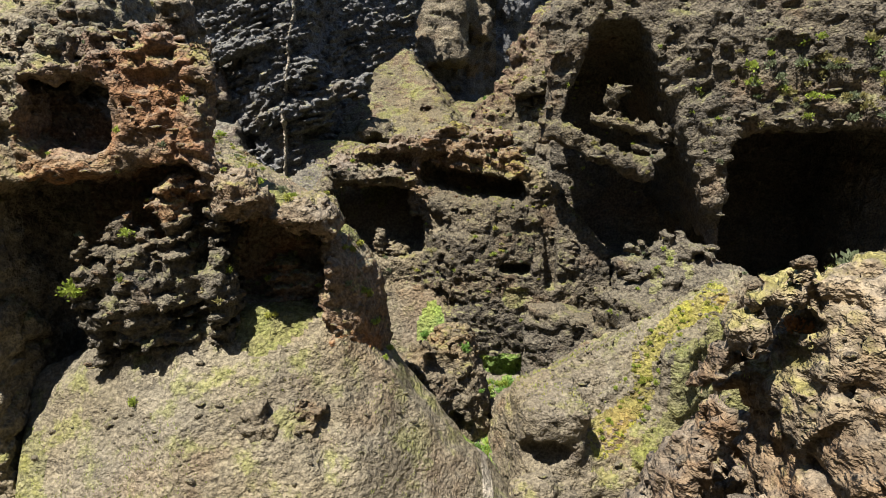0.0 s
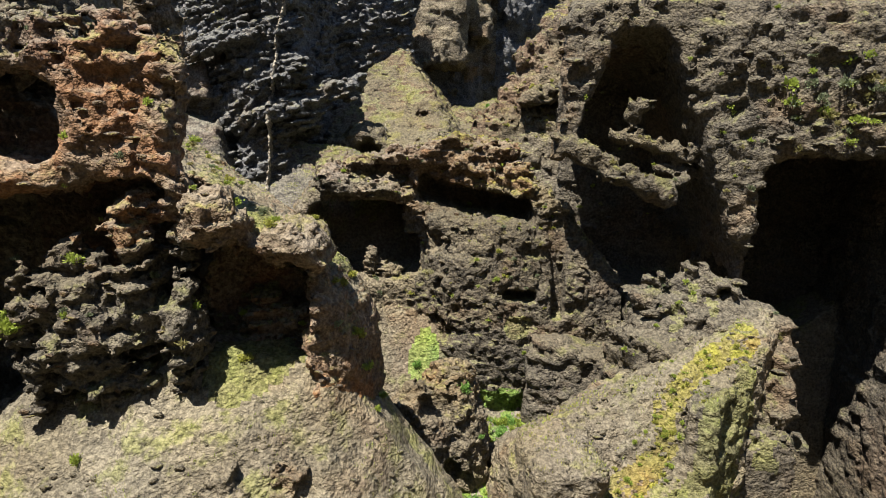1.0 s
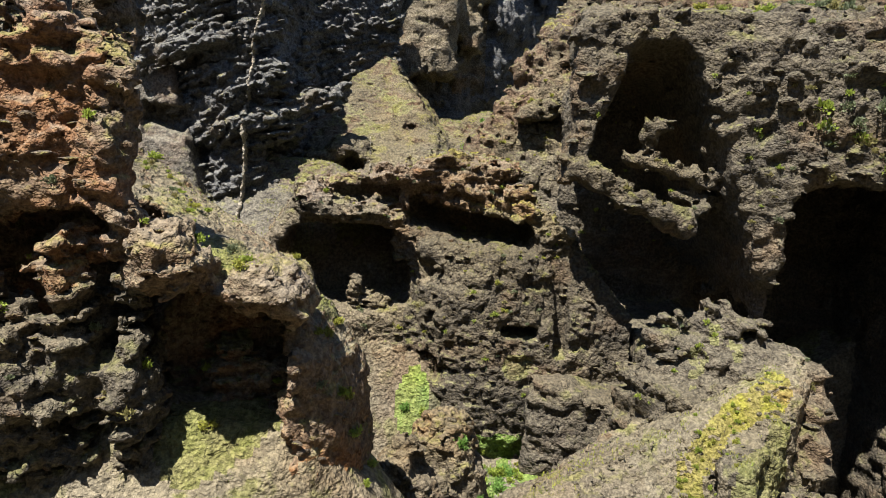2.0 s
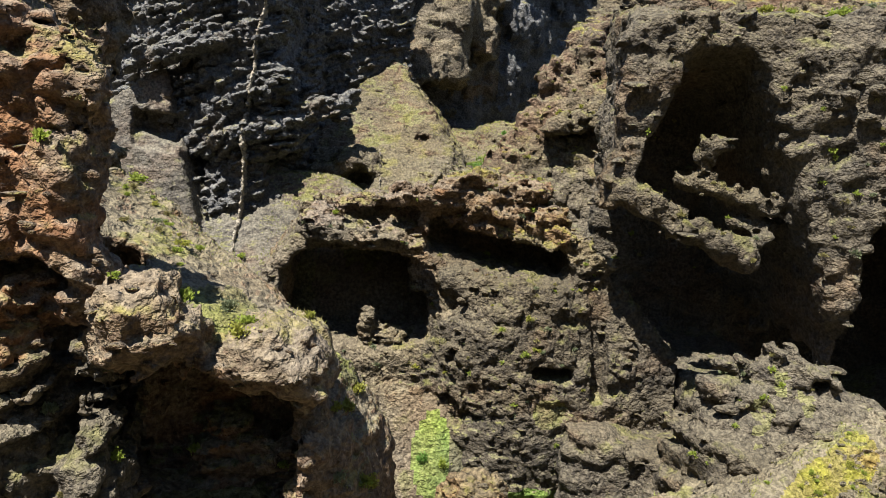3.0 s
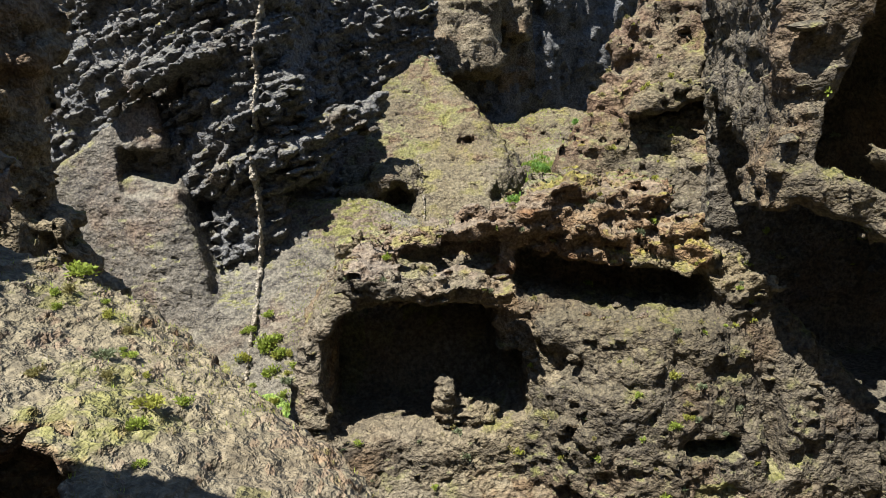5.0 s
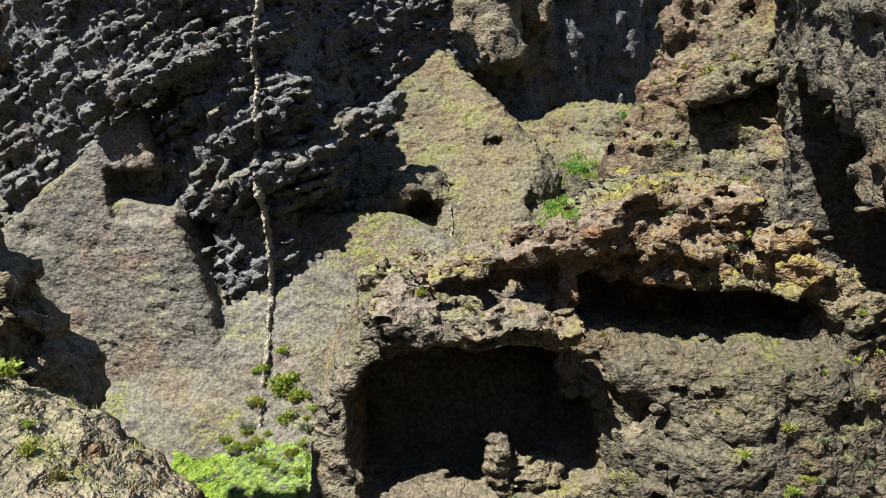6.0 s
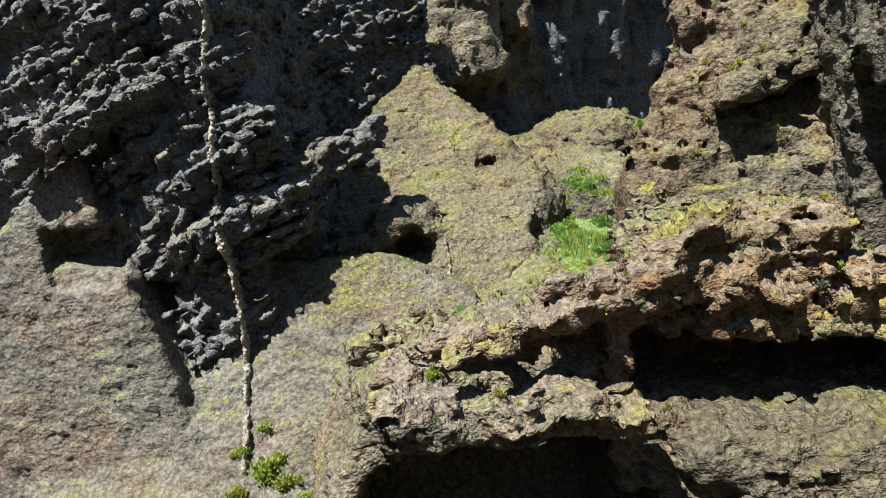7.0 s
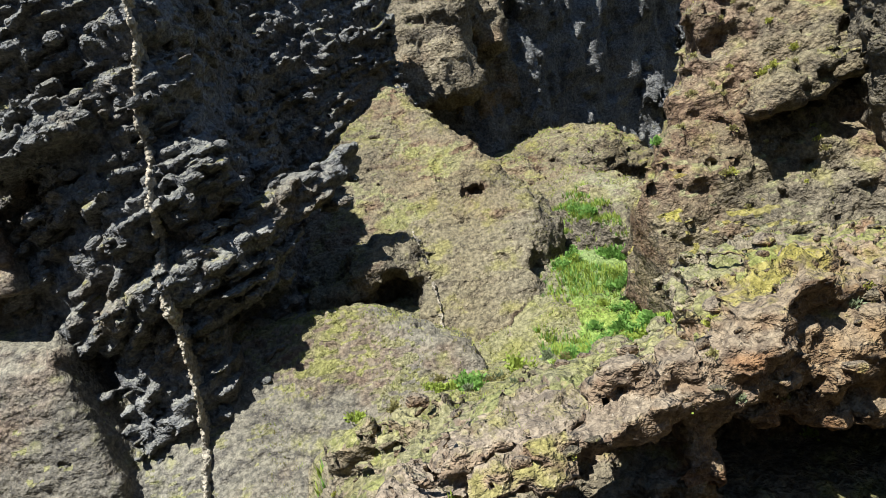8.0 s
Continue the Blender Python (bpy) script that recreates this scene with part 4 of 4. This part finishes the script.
def shrub_parts(seed, leaves, leaf, flat=0.75, upright=0.4):
    """Twigs and leaves of a shrub one metre across, as two meshes."""
    rng = random.Random(seed)
    tv, tf, lv, lf = [], [], [], []
    for i in range(9):
        a, lean = rng.uniform(0, 6.28), rng.uniform(0.15, 0.95)
        way = Vector((math.cos(a) * lean, math.sin(a) * lean, 1.15 - 0.7 * lean)).normalized()
        length = rng.uniform(0.38, 0.52)
        side_a = way.orthogonal().normalized()
        side_b = way.cross(side_a)
        base = len(tv)
        for h, r in ((-0.12, 0.018), (length * 0.55, 0.011), (length, 0.004)):
            for k in range(4):
                c = math.cos(k * 1.571) * r, math.sin(k * 1.571) * r
                tv.append(way * h + side_a * c[0] + side_b * c[1] + Vector((0, 0, -0.05 * h * h)))
        for h in range(2):
            for k in range(4):
                j = base + h * 4
                tf.append((j + k, j + (k + 1) % 4, j + 4 + (k + 1) % 4, j + 4 + k))
        for _ in range(leaves // 9):
            at = way * rng.uniform(0.35, 1.1) * length + Vector([rng.gauss(0, 0.085) for _ in range(3)])
            at.z = max(at.z * flat, -0.03)
            d = (at.normalized() + Vector([rng.gauss(0, 0.6) for _ in range(3)]) + Vector((0, 0, upright))).normalized()
            w = d.orthogonal().normalized() * leaf * 0.35 * rng.uniform(0.7, 1.3)
            w.rotate(Matrix.Rotation(rng.uniform(0, 6.28), 3, d))
            s = leaf * rng.uniform(0.7, 1.4)
            j = len(lv)
            lv += [at, at + d * s * 0.5 + w, at + d * s, at + d * s * 0.5 - w]
            lf.append((j, j + 1, j + 2, j + 3))
    out = []
    for v, f in ((tv, tf), (lv, lf)):
        me = bpy.data.meshes.new("shrub")
        me.from_pydata(v, [], f)
        out.append(me)
    return out


SHRUB_FORMS = [shrub_parts(s, n, l, fl, up) for s, n, l, fl, up in ((1, 320, 0.13, 0.85, 0.4), (2, 280, 0.15, 0.7, 0.8), (3, 340, 0.12, 0.95, 0.2), (4, 260, 0.19, 0.8, 1.2))]
SPARSE = [shrub_parts(s, 108, 0.2, 0.8, 0.5)[1] for s in (7, 8, 9)]
TINTED = {}


def shrub(p, size, form, leaf_mat, label, group=""):
    key = (form, leaf_mat.name)
    if key not in TINTED:
        twigs, leaves = (m.copy() for m in SHRUB_FORMS[form])
        twigs.materials.append(WOOD)
        leaves.materials.append(leaf_mat)
        TINTED[key] = twigs, leaves
    top = new("shrub")
    top.empty_display_size = 0.1
    for name, me in zip(("stem", "foliage"), TINTED[key]):
        o = new(name, me)
        o.parent = top
    rng = random.Random(round(p.x * 31 + p.y * 17 + p.z * 7))
    top.matrix_world = Matrix.Translation(p) @ Matrix.Rotation(rng.uniform(0, 6.28), 4, "Z") @ Matrix.Diagonal((size * rng.uniform(0.9, 1.15), size * rng.uniform(0.85, 1.1), size * rng.uniform(0.85, 1.15), 1))
    return tagged(top, label, "shrub", group)


def plant(x, y, z, size, form, leaf_mat, label, group=""):
    p, n, _ = drop(x, y, z)
    if p:
        return shrub(p, size, form, leaf_mat, label, group)


# single shrubs
for x, y, z, s, f, m, l in (
    (-0.9, 47.6, 16, 0.9, 0, GREEN, "green shrub in a pocket below the buttress"),
    (0.2, 47.4, 16, 0.8, 2, LIME, "lime green shrub in a pocket below the buttress"),
    (-16.9, 27.8, 24, 1.5, 0, LIME, "round bright green shrub on the scree mound"),
    (-14.2, 28.2, 24, 0.8, 0, LIME, "small bright green shrub on the scree mound"),
    (-14.2, 26.9, 24, 0.7, 2, LIME, "small olive shrub on the scree mound"),
    (-9.6, 28.6, 23, 0.6, 2, LIME, "small olive shrub on the scree mound"),
    (-11.2, 28.6, 23, 0.5, 1, SAGE, "low grey-green shrub on the scree mound"),
    (-7.9, 29.5, 21, 0.7, 1, YELLOW, "yellow flowering shrub below the cave"),
    (-2.4, 37.0, 19, 1.0, 3, SAGE, "spiky grey-green shrub on the rock knob"),
    (-15.2, 62.0, 21, 1.7, 2, LIME, "large bright green shrub in the side gully"),
    (-14.6, 61.0, 21, 1.1, 0, LIME, "lime green shrub in the side gully"),
    (-5.1, 61.0, 27, 1.3, 0, GREEN, "green shrub on the slope behind the buttress"),
    (-3.3, 61.0, 27, 1.2, 2, LIME, "lime green shrub on the slope behind the buttress"),
    (-9.6, 64.8, 26, 1.0, 1, LIME, "olive shrub on the pale slope"),
    (-12.8, 38.5, 34, 0.7, 0, LIME, "olive shrub on the rocky shelf"),
    (-11.0, 35.5, 33, 0.5, 1, SAGE, "grey-green shrub on the rocky shelf"),
    (-9.6, 34.0, 32, 0.5, 1, YELLOW, "yellow shrub on the rocky shelf"),
    (7.0, 8.0, 30, 0.55, 0, RUSTY, "rust-orange shrub on the crag's edge"),
    (8.1, 8.6, 31, 0.5, 3, SAGE, "grey-green shrub on the crag's crest"),
    (-0.6, 51.4, 31, 0.5, 1, YELLOW, "yellow shrub on the buttress crest"),
    (14.6, 45.0, 24, 1.0, 3, SAGE, "upright dry shrub on the rock nose"),
    (15.6, 48.2, 38, 0.9, 1, YELLOW, "yellow shrub beside the dark tower"),
):
    plant(x, y, z, s, f, m, l)

rng = random.Random(5)


def thicket(n, spots, forms, mats, sizes, label, group, z_up=8.0):
    """Shrubs along a line of places (x, y, z, spread)."""
    for i in range(n):
        t = rng.random() * (len(spots) - 1)
        a, b = spots[int(t)], spots[min(len(spots) - 1, int(t) + 1)]
        u = t - int(t)
        c = [a[k] + (b[k] - a[k]) * u for k in range(4)]
        plant(c[0] + rng.gauss(0, c[3]), c[1] + rng.gauss(0, c[3]), c[2] + z_up, rng.uniform(*sizes), rng.choice(forms), rng.choice(mats), label, group)


thicket(64, ((18.4, 39.2, 17, 0.45), (15.0, 37.9, 15, 0.55), (13.0, 36.0, 14, 0.6), (12.8, 34.9, 12, 0.6), (10.0, 33.3, 11, 0.6)), (1, 2), (YELLOW, LIME, LIME), (0.2, 0.5), "low yellow-green shrub on the scree ridge", "shrubs on the scree ridge")
thicket(20, ((-7.6, 29.2, 18, 0.5), (-5.0, 30.2, 17, 0.5), (-2.6, 31.5, 14, 0.6)), (1, 2), (LIME, YELLOW, SAGE), (0.3, 0.75), "low yellow-green shrub above the mound", "shrubs above the mound")
thicket(30, ((-17.5, 61.0, 15, 0.8), (-15.0, 60.0, 14, 0.9), (-14.0, 57.0, 12, 0.9)), (0, 1, 3), (SAGE, LIME, LIME, YELLOW), (0.5, 1.0), "lush green shrub in the side gully", "shrubs in the side gully")
thicket(16, ((-16.2, 62.8, 17, 0.4), (-14.6, 61.8, 16, 0.5), (-13.6, 60.0, 16, 0.4)), (0, 2), (YELLOW, LIME, LIME), (0.5, 1.0), "bright green shrub in the side gully", "shrubs in the side gully")
thicket(44, ((0.0, 60.4, 23, 0.6), (1.6, 64.0, 23, 0.8), (2.9, 69.0, 24, 1.0), (4.0, 75.0, 25, 1.0)), (0, 3), (GREEN, GREEN, LIME), (0.5, 1.1), "lush green shrub in the upper gully", "shrubs in the upper gully")
thicket(18, ((-7.0, 63.0, 21, 1.0), (-3.0, 61.0, 22, 1.0), (-0.6, 59.0, 22, 0.7)), (1, 2), (LIME, SAGE, DRY), (0.3, 0.8), "low olive shrub on the slope behind the buttress", "shrubs behind the buttress")
thicket(24, ((6.6, 47.0, 8, 0.5), (5.0, 44.5, 8, 0.5), (4.2, 44.2, 8, 0.5), (2.6, 39.6, 7, 0.5), (2.4, 36.0, 6, 0.7)), (0, 2), (GREEN, LIME), (0.5, 1.2), "green shrub in the ravine bed", "shrubs in the ravine bed")
thicket(14, ((-8.6, 31.6, 26, 0.6), (-10.5, 35.0, 26, 0.9), (-13.0, 38.5, 26, 0.8)), (1, 2), (LIME, YELLOW, DRY), (0.2, 0.45), "low dry shrub on the rocky shelf", "shrubs on the rocky shelf")
thicket(16, ((4.6, 46.6, 14, 0.6), (7.0, 46.8, 13, 0.6)), (1, 2), (LIME, YELLOW), (0.3, 0.7), "yellow-green shrub on the lower slope", "shrubs on the lower slope")
thicket(20, ((17.0, 49.0, 34, 1.2), (22.0, 46.0, 34, 1.5), (27.0, 50.0, 35, 2.0)), (0, 1, 2), (SAGE, LIME, DRY), (0.4, 1.2), "round dry shrub on the cliff top", "shrubs on the cliff top")
thicket(15, ((7.6, 63.4, 30, 0.6), (11.5, 63.0, 30, 0.7), (14.5, 64.5, 31, 0.7)), (1, 2), (YELLOW, YELLOW, DRY), (0.3, 0.6), "yellow shrub on a cliff ledge", "shrubs on the cliff ledge", 3.0)


def clinging(n, xs, zs, y, owner, mats, sizes, label):
    """Small growth that holds on to steep faces, too much to count: one object."""
    verts, tris, pick, made = [], [], [], 0
    for _ in range(n * 8):
        p, nrm, name = probe(rng.uniform(*xs), rng.uniform(*zs), y)
        if not p or name != owner or nrm.z < -0.1:
            continue
        made += 1
        if made > n:
            break
        me = SPARSE[rng.randrange(3)]
        co = np.empty(len(me.vertices) * 3, np.float32)
        me.vertices.foreach_get("co", co)
        a, s = rng.uniform(0, 6.28), rng.uniform(*sizes)
        turn = np.array(((math.cos(a), -math.sin(a), 0), (math.sin(a), math.cos(a), 0), (0, 0, 1))) * s
        verts.append(co.reshape(-1, 3) @ turn.T + np.array(p))
        pick.append(np.full(len(me.polygons), rng.randrange(len(mats))))
    verts = np.concatenate(verts)
    return tagged(sheet("undergrowth", verts, np.arange(len(verts)).reshape(-1, 4), list(mats), False, np.concatenate(pick)), label, "shrubs", kind="stuff")


clinging(70, (21.5, 31.5), (25.5, 33), 36, "right_cliff", (SAGE, LIME, DRY), (0.5, 1.3), "shrub hanging over the dark cave mouth")
clinging(80, (9, 22), (14, 33), 40, "right_cliff", (SAGE, LIME, DRY), (0.25, 0.6), "small shrub clinging to the dark cliff")
clinging(70, (-10, 9), (14, 27), 44, "arch_cliff", (SAGE, YELLOW, DRY, LIME), (0.2, 0.5), "small shrub clinging to the brown buttress")
clinging(26, (-20, -4), (20, 33), 22, "cliff_spur", (DRY, LIME, SAGE), (0.25, 0.55), "small shrub clinging to the rusty spur")
clinging(22, (-22, -17), (22, 40), 43, "side_cliff", (DRY, LIME, SAGE), (0.4, 1.0), "shrub on the edge of the side cliff")
clinging(40, (5, 20), (26, 36), 56, "back_cliff", (DRY, DRY, YELLOW), (0.2, 0.5), "shrub on the sunlit back cliff")


def turf(name, label, n, box_lo, box_hi, z_top, least_up, blade, mats, owners, seed, patch=0.0):
    """Grass tufts, joined, on what lies under a stretch of the plan."""
    r = random.Random(seed)
    verts, tris, pick = [], [], []
    for _ in range(n):
        x, y = r.uniform(box_lo[0], box_hi[0]), r.uniform(box_lo[1], box_hi[1])
        if patch and noise.noise(Vector((x * 0.35, y * 0.35, seed))) < patch * (r.random() - 0.25):
            continue
        p, nrm, who = drop(x, y, z_top)
        if not p or who not in owners or nrm.z < least_up:
            continue
        kind = r.randrange(len(mats))
        for _ in range(5):
            a = r.uniform(0, 6.28)
            root = p + Vector((math.cos(a), math.sin(a), 0)) * r.uniform(0, 0.1) - nrm * 0.03
            lean = Vector((math.cos(a), math.sin(a), 0)) * r.uniform(0.1, 0.7) + Vector((0, 0, 1))
            h = blade * r.uniform(0.6, 1.4)
            w = Vector((-math.sin(a), math.cos(a), 0)) * blade * 0.12
            j = len(verts)
            verts += [root - w, root + w, root + lean * h]
            tris.append((j, j + 1, j + 2))
            pick.append(kind)
    me = bpy.data.meshes.new(name)
    me.from_pydata(verts, [], tris)
    for m in mats:
        me.materials.append(m)
    me.polygons.foreach_set("material_index", np.array(pick, np.int32))
    return tagged(new(name, me), label, "grass", kind="stuff")


turf("grass", "sparse dry grass tufts on the mound", 2600, (-20, 23), (0, 31), 26, 0.3, 0.16, (DRY, LIME), ("ground",), 11, 0.5)
turf("grass", "yellow-green grass on the shelf's slope", 3600, (-16, 28.5), (-3, 41), 40, 0.45, 0.09, (DRY, DRY, LIME), ("cliff_spur",), 12, 0.3)
turf("grass", "yellow grass on the scree ridge", 3000, (4, 30), (19, 43), 24, 0.5, 0.17, (DRY, YELLOW, LIME), ("scree_ridge",), 13, 0.6)
turf("grass", "yellow-green grass on the slope behind the buttress", 8000, (-14, 57), (4.5, 69), 28, 0.4, 0.14, (DRY, LIME, DRY), ("ground", "arch_cliff", "wall_panels"), 14, 0.5)
turf("grass", "lush reeds in the upper gully", 9000, (-1.5, 59.5), (5.6, 77), 34, 0.3, 0.28, (GREEN, LIME, LIME), ("ground", "back_hill"), 15, 0.6)
turf("grass", "lush grass in the side gully", 2600, (-19, 52), (-11, 63), 22, 0.3, 0.4, (GREEN, LIME), ("ground",), 16, 0.2)
turf("grass", "green grass in the ravine bed", 2600, (0, 34), (8, 50), 16, 0.4, 0.3, (GREEN, LIME), ("ground",), 17, 0.2)
turf("grass", "dry yellow grass on the pyramid rock", 5000, (-10, 71), (2, 91), 45, 0.4, 0.12, (DRY,), ("pyramid_rock",), 18, 0.3)
turf("grass", "dry grass on the hill behind", 6000, (-1, 72), (14, 98), 45, 0.3, 0.16, (DRY, LIME), ("ground", "back_hill"), 19, 0.4)
turf("grass", "dry grass on the right cliff's top", 5000, (9, 44), (34, 62), 45, 0.5, 0.12, (DRY, DRY, SAGE), ("right_cliff",), 20, 0.4)
turf("grass", "dry grass on the back cliff", 5000, (5, 61), (26, 80), 50, 0.45, 0.13, (DRY, DRY, YELLOW), ("back_cliff",), 21, 0.5)
turf("grass", "dry grass on the buttress", 3500, (-11, 44), (13, 58), 32, 0.55, 0.1, (DRY, DRY, LIME), ("arch_cliff",), 22, 0.6)
turf("grass", "dry lichen tufts on the near crag", 1600, (5.5, 3), (14, 10), 32, 0.4, 0.07, (DRY, LIME), ("near_crag",), 23, 0.5)


# ---- loose stones and blocks ----
def stone_mesh(seed, stretch):
    bm = bmesh.new()
    bmesh.ops.create_icosphere(bm, subdivisions=2, radius=0.5)
    r = random.Random(seed)
    planes = [(Vector([r.gauss(0, 1) for _ in range(3)]).normalized(), r.uniform(0.26, 0.42)) for _ in range(9)]
    for v in bm.verts:
        for n, d in planes:
            over = v.co.dot(n) - d
            if over > 0:
                v.co -= n * over
        v.co += v.co.normalized() * noise.noise(v.co * 5 + Vector((seed, 0, 0))) * 0.05
        v.co = Vector((v.co.x * stretch[0], v.co.y * stretch[1], v.co.z * stretch[2]))
    me = bpy.data.meshes.new("stone")
    bm.to_mesh(me)
    bm.free()
    return me


STONES = [stone_mesh(i, st) for i, st in enumerate(((1.4, 1.0, 0.7), (1.1, 1.0, 0.9), (1.7, 1.0, 0.6), (1.0, 1.2, 0.8), (1.3, 0.9, 1.0)))]
SKINNED = {}


def stone_of(kind, mat):
    if (kind, mat.name) not in SKINNED:
        me = STONES[kind].copy()
        me.materials.append(mat)
        SKINNED[kind, mat.name] = me
    return SKINNED[kind, mat.name]


def lay(owner, mat, p, n, size, dip, r, name="stone", long=1.0):
    o = new(name, stone_of(r.randrange(len(STONES)), mat))
    o.parent = bpy.data.objects[owner]
    o.matrix_world = Matrix.Translation(p + n * size * 0.12) @ Euler((r.uniform(-0.2, 0.2), -dip + r.uniform(-0.15, 0.15), r.uniform(-0.6, 0.6))).to_matrix().to_4x4() @ Matrix.Diagonal((size * long, size, size * r.uniform(0.7, 1) / long ** 0.5, 1))


def face_blocks(owner, mat, n, xs, zs, y, sizes, dip, seed):
    """Blocks that stand out of a cliff face."""
    r, made = random.Random(seed), 0
    for _ in range(n * 5):
        p, nrm, who = probe(r.uniform(*xs), r.uniform(*zs), y)
        if p and who == owner and made < n:
            made += 1
            lay(owner, mat, p, nrm, r.uniform(*sizes), dip, r, long=r.uniform(1, 1.35))


def ground_stones(owner, mat, n, lo, hi, z, sizes, seed):
    r, made = random.Random(seed), 0
    for _ in range(n * 4):
        p, nrm, who = drop(r.uniform(lo[0], hi[0]), r.uniform(lo[1], hi[1]), z)
        if p and who == owner and made < n:
            made += 1
            lay(owner, mat, p, nrm, sizes[0] + (sizes[1] - sizes[0]) * r.random() ** 3, 0.0, r)


face_blocks("layered_wall", BASALT, 190, (-28, -9), (19, 41), 58, (0.3, 0.8), 0.28, 31)
face_blocks("arch_cliff", BROWN, 70, (-11, 12), (10, 27), 43, (0.15, 0.5), -0.1, 32)
face_blocks("right_cliff", GREY, 110, (8, 30), (10, 34), 36, (0.25, 0.9), 0.0, 33)
face_blocks("cliff_spur", RED, 160, (-20, -3), (16, 36), 22, (0.12, 0.4), 0.0, 34)
ground_stones("ground", EARTH, 150, (-20, 24), (0, 30), 26, (0.06, 0.4), 37)
ground_stones("ground", DYKE, 60, (2.4, 37), (7.2, 49), 14, (0.1, 0.4), 41)
ground_stones("scree_ridge", EARTH, 200, (4, 30), (19, 42), 24, (0.08, 0.5), 38)
ground_stones("near_crag", NEAR, 120, (5, 3), (13, 10), 32, (0.06, 0.35), 39)
ground_stones("arch_cliff", RED, 120, (-10, 49), (9, 57), 32, (0.12, 0.6), 40)
ground_stones("hollow_knob", BROWN, 40, (-3.4, 35), (3.6, 42.5), 18, (0.1, 0.45), 42)
ground_stones("mound_outcrop", BROWN, 16, (-9.4, 25.4), (-4.8, 28.4), 18, (0.08, 0.35), 43)
